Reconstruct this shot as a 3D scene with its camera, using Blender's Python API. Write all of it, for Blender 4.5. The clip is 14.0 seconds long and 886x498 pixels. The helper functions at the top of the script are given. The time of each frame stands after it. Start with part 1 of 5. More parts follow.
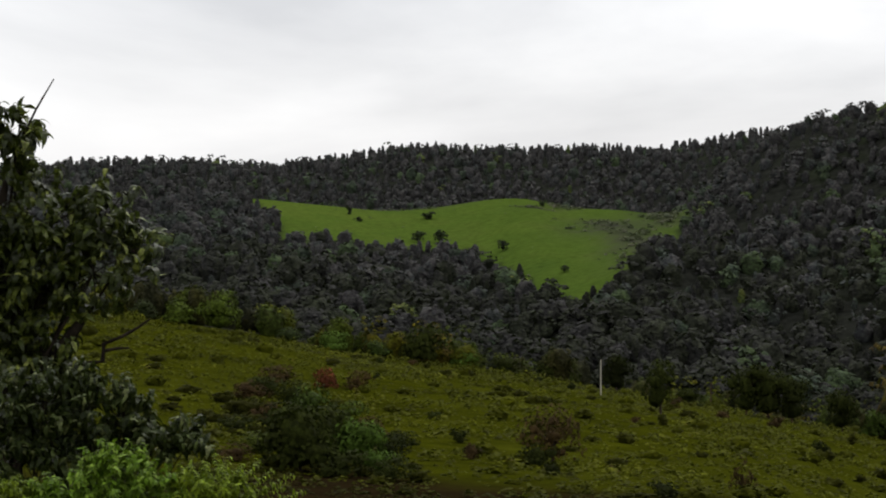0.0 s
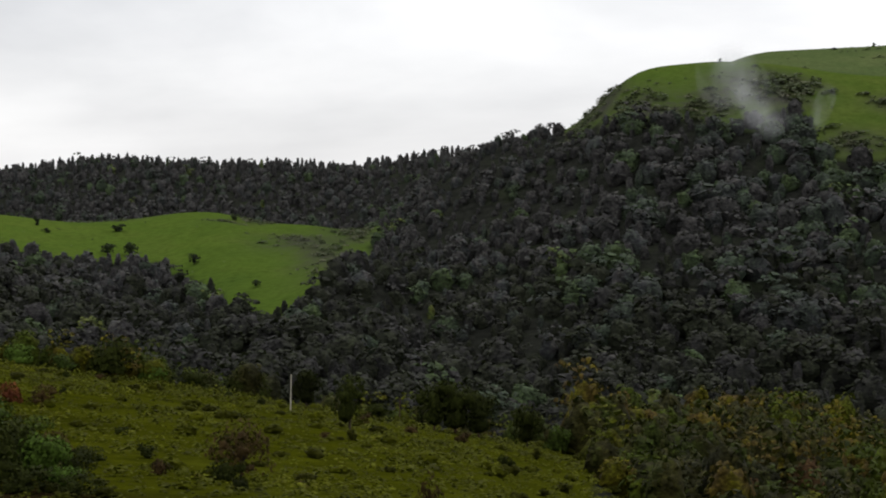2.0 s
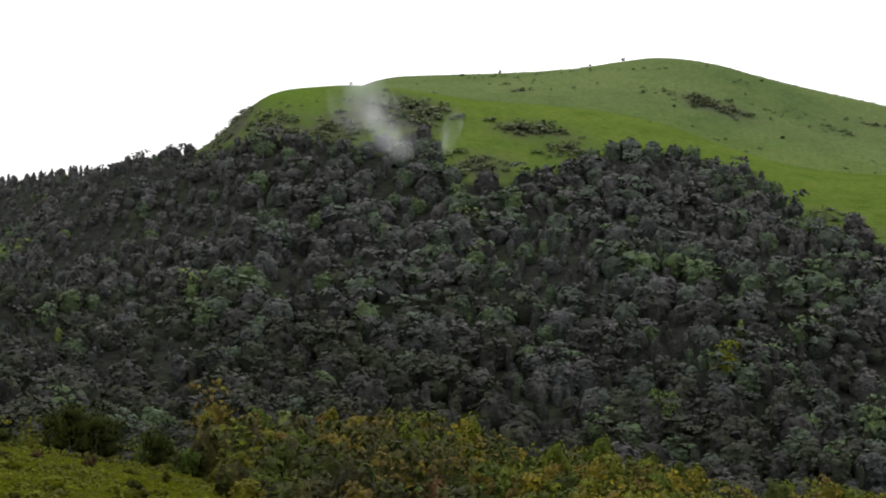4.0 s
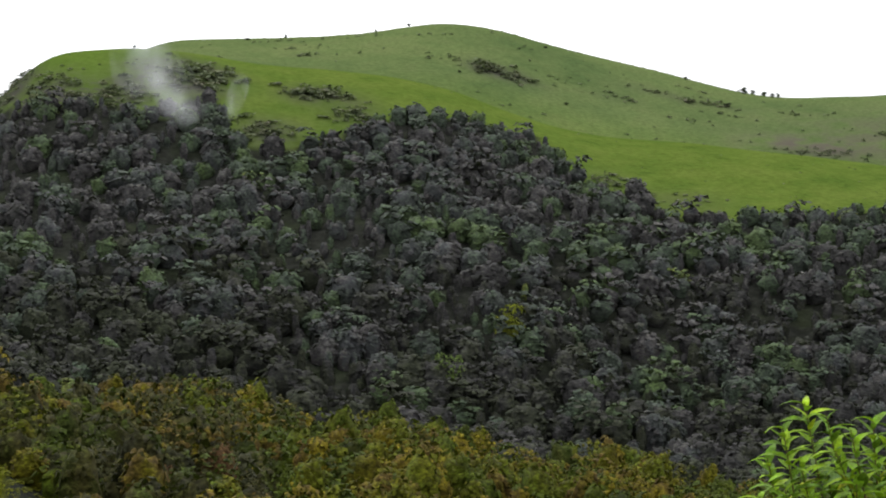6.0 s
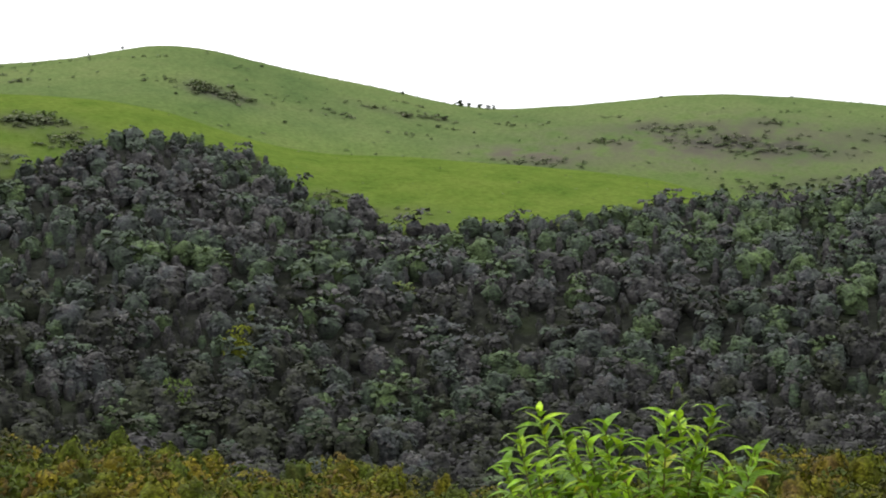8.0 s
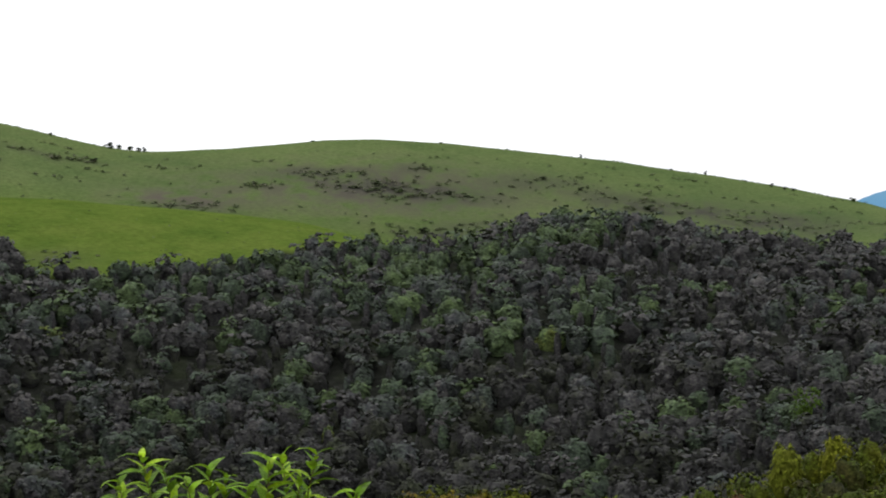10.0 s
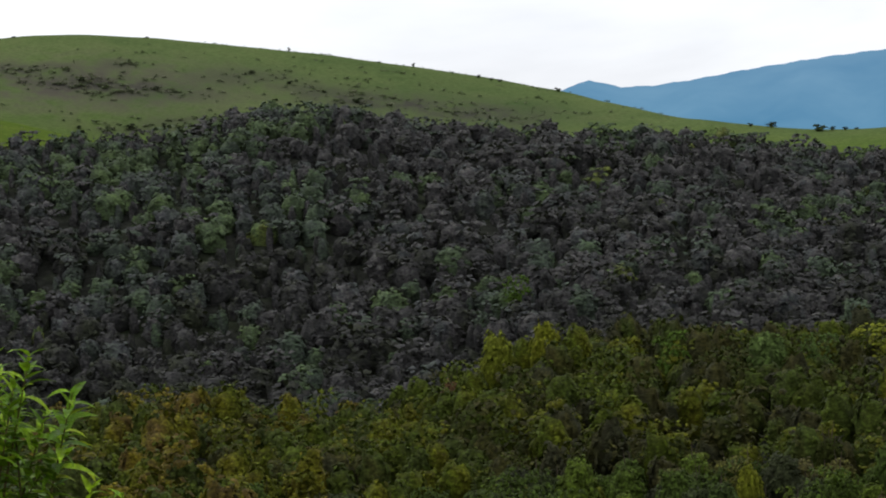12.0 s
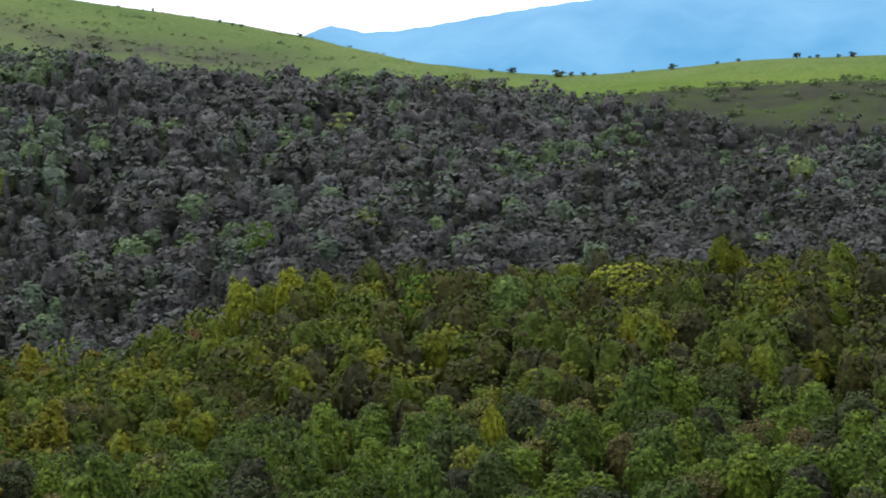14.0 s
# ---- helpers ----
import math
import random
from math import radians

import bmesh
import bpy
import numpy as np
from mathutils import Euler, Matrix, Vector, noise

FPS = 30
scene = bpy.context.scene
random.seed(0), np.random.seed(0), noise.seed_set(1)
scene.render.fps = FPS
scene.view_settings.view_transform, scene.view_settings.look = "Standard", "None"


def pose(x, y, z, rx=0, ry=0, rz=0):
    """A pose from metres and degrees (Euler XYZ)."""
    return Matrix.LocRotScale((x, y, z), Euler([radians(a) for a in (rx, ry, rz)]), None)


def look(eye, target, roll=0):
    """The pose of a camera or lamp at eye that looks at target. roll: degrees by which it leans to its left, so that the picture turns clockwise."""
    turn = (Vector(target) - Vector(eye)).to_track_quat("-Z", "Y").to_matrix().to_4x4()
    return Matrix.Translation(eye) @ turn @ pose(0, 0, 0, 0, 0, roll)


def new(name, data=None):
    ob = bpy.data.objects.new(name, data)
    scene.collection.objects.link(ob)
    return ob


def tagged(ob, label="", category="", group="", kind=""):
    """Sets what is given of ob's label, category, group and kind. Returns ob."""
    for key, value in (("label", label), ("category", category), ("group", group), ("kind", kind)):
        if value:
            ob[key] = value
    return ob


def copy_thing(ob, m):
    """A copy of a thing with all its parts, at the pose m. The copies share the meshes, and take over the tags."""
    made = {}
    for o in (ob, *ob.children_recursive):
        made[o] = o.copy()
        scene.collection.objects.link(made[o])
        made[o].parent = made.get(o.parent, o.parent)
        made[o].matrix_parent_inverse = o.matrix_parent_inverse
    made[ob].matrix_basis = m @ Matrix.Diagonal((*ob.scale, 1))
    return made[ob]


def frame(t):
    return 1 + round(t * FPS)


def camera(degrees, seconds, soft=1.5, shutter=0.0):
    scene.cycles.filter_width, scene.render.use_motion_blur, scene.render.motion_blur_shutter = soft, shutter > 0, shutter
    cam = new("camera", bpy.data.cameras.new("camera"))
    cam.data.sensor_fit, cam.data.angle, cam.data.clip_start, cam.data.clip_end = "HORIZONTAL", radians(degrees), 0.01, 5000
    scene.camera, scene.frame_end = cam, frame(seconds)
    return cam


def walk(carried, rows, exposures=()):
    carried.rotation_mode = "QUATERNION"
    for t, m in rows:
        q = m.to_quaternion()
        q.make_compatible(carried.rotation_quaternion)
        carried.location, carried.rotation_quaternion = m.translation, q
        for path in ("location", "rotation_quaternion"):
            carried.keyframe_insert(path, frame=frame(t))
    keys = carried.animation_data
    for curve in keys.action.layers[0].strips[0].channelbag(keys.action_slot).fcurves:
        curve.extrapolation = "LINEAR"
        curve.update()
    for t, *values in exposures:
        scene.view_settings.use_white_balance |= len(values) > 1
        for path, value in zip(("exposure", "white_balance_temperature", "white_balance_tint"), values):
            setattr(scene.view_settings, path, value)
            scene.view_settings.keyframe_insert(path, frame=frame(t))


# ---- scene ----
# ---- the camera and its walk ----
EYE_Z = 1.6
cam = camera(25.15, 14.0, soft=2.0)
# seconds, heading (degrees clockwise from +y), tilt, lean
TURN = [
    (0.0, 0.00, -2.00, -0.10), (0.5, 2.18, -2.10, 0.06), (1.0, 4.54, -2.07, 0.37), (1.5, 6.72, -1.80, 0.73),
    (2.0, 8.87, -1.50, 0.97), (2.5, 11.42, -1.19, 1.15), (3.0, 14.61, -0.87, 1.30), (3.5, 17.69, -0.64, 1.34),
    (3.7, 18.46, -0.62, 1.38), (5.8, 25.00, -1.47, 1.39), (6.0, 25.65, -1.51, 1.43), (6.5, 27.22, -1.60, 0.79),
    (7.0, 28.71, -1.74, -0.34), (7.5, 30.72, -1.47, -0.93), (8.0, 33.58, -0.96, -0.85), (8.5, 36.48, -0.77, -0.79),
    (8.7, 37.51, -0.86, -0.88), (10.8, 47.04, -0.22, -1.02), (11.0, 47.88, -0.70, -1.23), (11.5, 49.93, -1.90, -1.51),
    (12.0, 51.86, -3.07, -1.74), (12.5, 53.72, -3.90, -1.70), (13.0, 55.56, -4.42, -1.66), (13.5, 57.39, -4.73, -1.63),
    (14.0, 59.21, -4.86, -1.73),
]
# sideways sway of the carried camera, metres to its right
SWAY = [(0, 0), (6.0, 0), (6.5, -0.08), (7.0, 0.035), (7.5, 0.01), (8.0, -0.02), (8.5, 0), (8.7, 0.02), (10.8, 0.235), (11.0, 0.25), (11.5, 0.155), (12.0, 0.145), (14.0, 0.14)]
rows = []
for t, yaw, tilt, lean in TURN:
    off = float(np.interp(t, [p[0] for p in SWAY], [p[1] for p in SWAY]))
    rows.append((t, pose(off * math.cos(radians(yaw)), -off * math.sin(radians(yaw)), EYE_Z, 90 + tilt, 0, -yaw) @ pose(0, 0, 0, 0, 0, lean)))
walk(cam, rows, exposures=[(t, stops, kelvin, 10.0) for t, stops, kelvin in ((0.0, -0.05, 6500), (3.0, -0.03, 6500), (3.5, 0.5, 6500), (3.7, 0.62, 6500), (5.8, 0.85, 6450), (6.5, 1.12, 6400), (8.7, 1.2, 6400), (10.8, 0.24, 6400),
                                                                   (11.8, 0.18, 6350), (12.6, 1.08, 6140), (14.0, 1.25, 6090))])

# ---- sky and sun: a bright overcast day ----
SUN_EL, SUN_AZ = 52.0, 20.0
world = bpy.data.worlds.new("overcast_sky")
scene.world = world
world.use_nodes = True
wn, wl = world.node_tree.nodes, world.node_tree.links
wn.clear()


def wnode(kind, **values):
    n = wn.new(kind)
    for key, v in values.items():
        n.inputs[key].default_value = v
    return n


w_co = wn.new("ShaderNodeTexCoord")
w_map = wn.new("ShaderNodeMapping")
w_map.inputs["Rotation"].default_value = (0, 0, radians(50))
w_map.inputs["Scale"].default_value = (1.3, 1.3, 4.0)
w_noise = wnode("ShaderNodeTexNoise", Scale=1.7, Detail=7.0, Roughness=0.52, Distortion=0.35)
w_ramp = wn.new("ShaderNodeValToRGB")
w_ramp.color_ramp.elements[0].position, w_ramp.color_ramp.elements[0].color = 0.32, (0.80, 0.81, 0.84, 1)
w_ramp.color_ramp.elements[1].position, w_ramp.color_ramp.elements[1].color = 0.62, (1.30, 1.30, 1.31, 1)
w_sky = wn.new("ShaderNodeTexSky")
w_sky.sky_type, w_sky.sun_disc = "NISHITA", False
w_sky.sun_elevation, w_sky.sun_rotation = radians(SUN_EL), radians(SUN_AZ)
w_bg_sky = wnode("ShaderNodeBackground", Strength=0.08)
w_bg_cloud = wnode("ShaderNodeBackground", Strength=1.0)
w_mix = wnode("ShaderNodeMixShader", Fac=0.93)
w_out = wn.new("ShaderNodeOutputWorld")
wl.new(w_co.outputs["Generated"], w_map.inputs["Vector"])
wl.new(w_map.outputs["Vector"], w_noise.inputs["Vector"])
wl.new(w_noise.outputs["Fac"], w_ramp.inputs["Fac"])
# an overcast sky is dimmer towards the horizon
w_sep = wn.new("ShaderNodeSeparateXYZ")
w_low = wn.new("ShaderNodeValToRGB")
for k, (p, v) in zip((0, 1), ((0.0, 0.78), (0.13, 1.06))):
    w_low.color_ramp.elements[k].position, w_low.color_ramp.elements[k].color = p, (v, v, v, 1)
w_mul = wn.new("ShaderNodeMix")
w_mul.data_type, w_mul.blend_type = "RGBA", "MULTIPLY"
w_mul.inputs[0].default_value = 1.0
wl.new(w_co.outputs["Generated"], w_sep.inputs[0])
wl.new(w_sep.outputs["Z"], w_low.inputs["Fac"])
wl.new(w_ramp.outputs["Color"], w_mul.inputs[6])
wl.new(w_low.outputs["Color"], w_mul.inputs[7])
wl.new(w_mul.outputs[2], w_bg_cloud.inputs["Color"])
wl.new(w_sky.outputs["Color"], w_bg_sky.inputs["Color"])
wl.new(w_bg_sky.outputs["Background"], w_mix.inputs[1])
wl.new(w_bg_cloud.outputs["Background"], w_mix.inputs[2])
wl.new(w_mix.outputs["Shader"], w_out.inputs["Surface"])

sun_data = bpy.data.lights.new("sun", "SUN")
sun_data.energy, sun_data.angle, sun_data.color = 1.0, radians(12), (1.0, 0.96, 0.9)
sun = new("sun", sun_data)
sun_at = Vector((math.sin(radians(SUN_AZ)) * math.cos(radians(SUN_EL)), math.cos(radians(SUN_AZ)) * math.cos(radians(SUN_EL)), math.sin(radians(SUN_EL))))
sun.matrix_world = look(tuple(sun_at * 50), (0, 0, 0))

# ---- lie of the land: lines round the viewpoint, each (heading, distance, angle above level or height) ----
rng = np.random.default_rng(7)


def smooth_line(pairs, grid):
    pairs = sorted(pairs)
    a = np.array([p[0] for p in pairs], float)
    v = np.array([p[1] for p in pairs], float)
    a = np.concatenate([a - 360, a, a + 360])
    v = np.concatenate([v, v, v])
    y = np.interp(grid, a, v)
    k = np.exp(-0.5 * (np.arange(-6, 7) / 2.2) ** 2)
    return np.convolve(np.pad(y, 6, mode="wrap"), k / k.sum(), mode="valid")


AZ_STEP = 0.2
AZ = np.arange(-180, 180, AZ_STEP)
BACK = [(-180, 1), (-70, 1), (115, 1), (180, 1)]


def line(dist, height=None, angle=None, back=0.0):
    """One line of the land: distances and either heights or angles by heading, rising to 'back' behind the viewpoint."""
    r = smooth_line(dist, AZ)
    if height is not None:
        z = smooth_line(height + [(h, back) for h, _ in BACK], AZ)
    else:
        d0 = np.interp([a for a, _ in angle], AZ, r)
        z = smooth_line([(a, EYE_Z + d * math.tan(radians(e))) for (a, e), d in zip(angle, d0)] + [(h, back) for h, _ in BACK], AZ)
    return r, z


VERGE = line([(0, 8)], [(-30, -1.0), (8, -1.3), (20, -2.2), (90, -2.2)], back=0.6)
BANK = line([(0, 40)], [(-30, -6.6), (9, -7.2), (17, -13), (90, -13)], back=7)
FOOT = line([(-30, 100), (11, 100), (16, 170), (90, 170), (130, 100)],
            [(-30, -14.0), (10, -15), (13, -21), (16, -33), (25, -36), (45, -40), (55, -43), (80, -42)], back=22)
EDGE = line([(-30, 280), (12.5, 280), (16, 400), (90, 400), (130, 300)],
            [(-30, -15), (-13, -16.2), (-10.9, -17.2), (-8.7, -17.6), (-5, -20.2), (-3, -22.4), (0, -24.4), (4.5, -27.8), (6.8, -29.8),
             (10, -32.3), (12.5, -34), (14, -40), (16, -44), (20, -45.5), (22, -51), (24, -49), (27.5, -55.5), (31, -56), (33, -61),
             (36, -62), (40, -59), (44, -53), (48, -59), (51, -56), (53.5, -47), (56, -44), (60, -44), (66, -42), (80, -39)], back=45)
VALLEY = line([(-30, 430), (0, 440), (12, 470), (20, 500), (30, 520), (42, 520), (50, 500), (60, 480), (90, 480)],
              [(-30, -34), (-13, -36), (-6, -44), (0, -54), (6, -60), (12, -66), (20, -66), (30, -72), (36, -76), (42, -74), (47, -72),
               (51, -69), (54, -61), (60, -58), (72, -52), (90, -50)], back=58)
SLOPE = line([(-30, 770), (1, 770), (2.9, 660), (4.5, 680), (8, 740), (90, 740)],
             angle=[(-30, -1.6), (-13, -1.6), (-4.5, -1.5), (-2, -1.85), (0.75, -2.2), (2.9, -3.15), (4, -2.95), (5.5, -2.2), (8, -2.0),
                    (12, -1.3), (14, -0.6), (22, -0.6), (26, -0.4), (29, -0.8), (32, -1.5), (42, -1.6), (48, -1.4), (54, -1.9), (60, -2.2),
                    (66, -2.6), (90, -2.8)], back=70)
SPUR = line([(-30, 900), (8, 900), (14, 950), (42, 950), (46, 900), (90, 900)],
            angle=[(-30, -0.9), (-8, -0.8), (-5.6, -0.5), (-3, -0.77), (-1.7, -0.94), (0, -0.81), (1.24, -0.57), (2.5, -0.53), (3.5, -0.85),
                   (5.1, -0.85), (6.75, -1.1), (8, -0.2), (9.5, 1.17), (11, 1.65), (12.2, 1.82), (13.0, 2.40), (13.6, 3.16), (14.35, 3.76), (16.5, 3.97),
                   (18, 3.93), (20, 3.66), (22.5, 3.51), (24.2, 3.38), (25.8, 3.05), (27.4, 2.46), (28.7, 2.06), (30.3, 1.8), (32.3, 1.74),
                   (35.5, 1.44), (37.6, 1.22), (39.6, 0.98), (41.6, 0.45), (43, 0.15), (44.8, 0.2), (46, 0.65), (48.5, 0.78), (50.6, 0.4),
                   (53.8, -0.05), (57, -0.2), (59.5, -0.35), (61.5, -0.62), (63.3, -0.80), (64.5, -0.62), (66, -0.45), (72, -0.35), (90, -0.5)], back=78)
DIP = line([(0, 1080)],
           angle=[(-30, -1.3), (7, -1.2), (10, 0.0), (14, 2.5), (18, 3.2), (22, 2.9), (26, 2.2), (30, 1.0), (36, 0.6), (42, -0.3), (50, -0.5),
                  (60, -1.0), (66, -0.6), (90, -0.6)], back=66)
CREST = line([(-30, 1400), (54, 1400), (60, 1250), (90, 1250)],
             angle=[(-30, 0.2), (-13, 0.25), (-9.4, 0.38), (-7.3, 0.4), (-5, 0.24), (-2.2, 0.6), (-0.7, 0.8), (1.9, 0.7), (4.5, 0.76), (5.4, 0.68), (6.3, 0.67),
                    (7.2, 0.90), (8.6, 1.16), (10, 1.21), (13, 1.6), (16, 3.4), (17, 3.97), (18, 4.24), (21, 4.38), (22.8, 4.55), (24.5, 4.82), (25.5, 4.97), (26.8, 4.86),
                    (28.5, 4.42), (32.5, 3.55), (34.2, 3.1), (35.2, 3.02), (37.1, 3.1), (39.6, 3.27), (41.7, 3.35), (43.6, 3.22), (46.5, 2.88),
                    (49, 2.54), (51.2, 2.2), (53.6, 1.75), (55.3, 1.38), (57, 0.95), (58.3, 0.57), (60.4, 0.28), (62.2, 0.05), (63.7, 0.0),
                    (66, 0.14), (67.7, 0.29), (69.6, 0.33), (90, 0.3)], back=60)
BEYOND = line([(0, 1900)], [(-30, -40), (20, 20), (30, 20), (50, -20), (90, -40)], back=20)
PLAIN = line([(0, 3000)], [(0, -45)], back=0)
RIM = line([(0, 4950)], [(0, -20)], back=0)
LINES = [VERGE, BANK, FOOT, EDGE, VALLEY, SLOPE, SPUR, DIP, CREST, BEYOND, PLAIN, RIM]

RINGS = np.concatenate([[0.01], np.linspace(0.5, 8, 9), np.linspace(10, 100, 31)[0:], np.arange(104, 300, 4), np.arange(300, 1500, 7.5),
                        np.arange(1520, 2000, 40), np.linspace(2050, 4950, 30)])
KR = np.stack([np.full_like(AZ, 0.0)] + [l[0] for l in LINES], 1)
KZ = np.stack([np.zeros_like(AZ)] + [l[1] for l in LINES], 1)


def profile(kr, kz, r):
    """Rounded curve through the lines' heights, with no overshoot."""
    h = np.diff(kr)
    d = np.diff(kz) / h
    m = np.zeros_like(kr)
    same = d[:-1] * d[1:] > 0
    w1, w2 = 2 * h[1:] + h[:-1], h[1:] + 2 * h[:-1]
    m[1:-1][same] = ((w1 + w2) / (w1 / np.where(d[:-1] == 0, 1, d[:-1]) + w2 / np.where(d[1:] == 0, 1, d[1:])))[same]
    m[0], m[-1] = d[0], d[-1]
    i = np.clip(np.searchsorted(kr, r) - 1, 0, len(h) - 1)
    t = (r - kr[i]) / h[i]
    return ((1 + 2 * t) * (1 - t) ** 2 * kz[i] + t * (1 - t) ** 2 * h[i] * m[i] + t * t * (3 - 2 * t) * kz[i + 1] + t * t * (t - 1) * h[i] * m[i + 1])


def swell(x, y, length, seed):
    """Soft, irregular waves of about that length, -1 to 1."""
    g = np.random.default_rng(seed)
    out = 0
    for k in range(7):
        a, s, p = g.uniform(0, math.pi), (2 * math.pi / length) * g.uniform(0.6, 1.7), g.uniform(0, 6.3)
        out = out + np.sin((x * math.cos(a) + y * math.sin(a)) * s + p + 1.3 * np.sin((x * math.sin(a) - y * math.cos(a)) * s * 0.6 + p * 2))
    return out / 4.0


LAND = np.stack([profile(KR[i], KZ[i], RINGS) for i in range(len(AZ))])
GX = np.sin(np.radians(AZ))[:, None] * RINGS
GY = np.cos(np.radians(AZ))[:, None] * RINGS
_rough = np.interp(RINGS, [0, 60, 300, 480, 850, 880, 1500], [0, 0.1, 0.6, 2.6, 1.6, 0.5, 0.8])
LAND = LAND + _rough * (swell(GX, GY, 130, 1) * 0.7 + swell(GX, GY, 55, 2) * 0.35)


def ground_z(x, y):
    x, y = np.asarray(x, float), np.asarray(y, float)
    a = (np.degrees(np.arctan2(x, y)) + 180) / AZ_STEP
    r = np.hypot(x, y)
    i0 = np.floor(a).astype(int) % len(AZ)
    i1, fa = (i0 + 1) % len(AZ), a - np.floor(a)
    j = np.clip(np.searchsorted(RINGS, r) - 1, 0, len(RINGS) - 2)
    fr = np.clip((r - RINGS[j]) / (RINGS[j + 1] - RINGS[j]), 0, 1)
    return (LAND[i0, j] * (1 - fa) + LAND[i1, j] * fa) * (1 - fr) + (LAND[i0, j + 1] * (1 - fa) + LAND[i1, j + 1] * fa) * fr


def at(heading, dist):
    x, y = dist * np.sin(np.radians(heading)), dist * np.cos(np.radians(heading))
    return x, y, ground_z(x, y)


def line_r(l, heading):
    return np.interp(heading, AZ, l[0])

# ---- land done ----

# ---- materials ----
def material(name):
    m = bpy.data.materials.new(name)
    m.use_nodes = True
    n, l = m.node_tree.nodes, m.node_tree.links
    n.clear()
    out = n.new("ShaderNodeOutputMaterial")
    return m, n, l, out


def ramp(n, stops):
    r = n.new("ShaderNodeValToRGB")
    e = r.color_ramp.elements
    while len(e) < len(stops):
        e.new(0.5)
    for k, (p, c) in zip(e, stops):
        k.position, k.color = p, (*c, 1)
    return r


def noise_node(n, l, co, scale, detail=4.0, rough=0.55):
    t = n.new("ShaderNodeTexNoise")
    t.inputs["Scale"].default_value, t.inputs["Detail"].default_value, t.inputs["Roughness"].default_value = scale, detail, rough
    l.new(co, t.inputs["Vector"])
    return t.outputs["Fac"]


def mix_colour(n, l, fac, a, b, mode="MIX"):
    m = n.new("ShaderNodeMix")
    m.data_type, m.blend_type = "RGBA", mode
    for sock, v in ((m.inputs[0], fac), (m.inputs[6], a), (m.inputs[7], b)):
        if isinstance(v, (int, float)):
            sock.default_value = v
        elif isinstance(v, tuple):
            sock.default_value = (*v, 1)
        else:
            l.new(v, sock)
    return m.outputs[2]


def maths(n, l, op, a, b=0.0, clamp=False):
    m = n.new("ShaderNodeMath")
    m.operation, m.use_clamp = op, clamp
    for sock, v in ((m.inputs[0], a), (m.inputs[1], b)):
        if isinstance(v, (int, float)):
            sock.default_value = v
        else:
            l.new(v, sock)
    return m.outputs[0]


def attribute(n, name):
    a = n.new("ShaderNodeAttribute")
    a.attribute_name = name
    return a.outputs["Fac"]


def leaf_material(name, stops, source="attribute", dark=0.38, translucent=0.25, rough=0.8, scale=0.6, spread=0.35, gloss=0.03, fleck=(0.030, 0.040, 0.012), grain=1.5, light=1.75, bumpy=0.6, flatten=1.0):
    """Foliage: species colour by tree, lighter and darker clumps by leaf, some light through the leaf."""
    m, n, l, out = material(name)
    if source == "attribute":
        pick = attribute(n, "tint")
    else:
        pick = n.new("ShaderNodeObjectInfo").outputs["Random"]
    if source == "leaf":
        pick = maths(n, l, "FRACT", maths(n, l, "ADD", pick, n.new("ShaderNodeNewGeometry").outputs["Random Per Island"]))
    co = n.new("ShaderNodeTexCoord").outputs["Object"]
    geo = n.new("ShaderNodeNewGeometry")
    base = ramp(n, stops)
    l.new(pick, base.inputs["Fac"])
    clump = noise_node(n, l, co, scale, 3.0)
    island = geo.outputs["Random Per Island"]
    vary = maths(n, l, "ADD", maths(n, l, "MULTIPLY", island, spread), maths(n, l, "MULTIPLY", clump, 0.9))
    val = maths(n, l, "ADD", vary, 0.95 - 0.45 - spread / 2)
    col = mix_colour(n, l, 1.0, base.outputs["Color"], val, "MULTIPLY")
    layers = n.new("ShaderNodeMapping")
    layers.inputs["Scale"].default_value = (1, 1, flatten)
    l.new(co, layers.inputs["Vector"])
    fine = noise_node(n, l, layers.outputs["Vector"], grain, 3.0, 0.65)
    # purplish dark and warm light noise tones imitate shaded and lit leaf tiers
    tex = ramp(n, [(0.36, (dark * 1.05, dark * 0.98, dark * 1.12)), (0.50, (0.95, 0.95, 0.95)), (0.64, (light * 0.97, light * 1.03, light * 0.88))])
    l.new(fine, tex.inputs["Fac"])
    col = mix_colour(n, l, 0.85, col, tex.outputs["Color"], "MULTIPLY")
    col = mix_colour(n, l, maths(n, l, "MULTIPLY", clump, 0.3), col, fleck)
    d = n.new("ShaderNodeBsdfPrincipled")
    d.inputs["Roughness"].default_value = rough
    d.inputs["Specular IOR Level"].default_value = gloss
    l.new(col, d.inputs["Base Color"])
    bump = n.new("ShaderNodeBump")
    bump.inputs["Strength"].default_value, bump.inputs["Distance"].default_value = bumpy, 0.5 / grain
    l.new(fine, bump.inputs["Height"])
    l.new(bump.outputs[0], d.inputs["Normal"])
    t = n.new("ShaderNodeBsdfTranslucent")
    l.new(mix_colour(n, l, 0.35, col, (0.10, 0.15, 0.015)), t.inputs["Color"])
    mx = n.new("ShaderNodeMixShader")
    mx.inputs[0].default_value = translucent
    l.new(d.outputs[0], mx.inputs[1])
    l.new(t.outputs[0], mx.inputs[2])
    l.new(mx.outputs[0], out.inputs["Surface"])
    return m


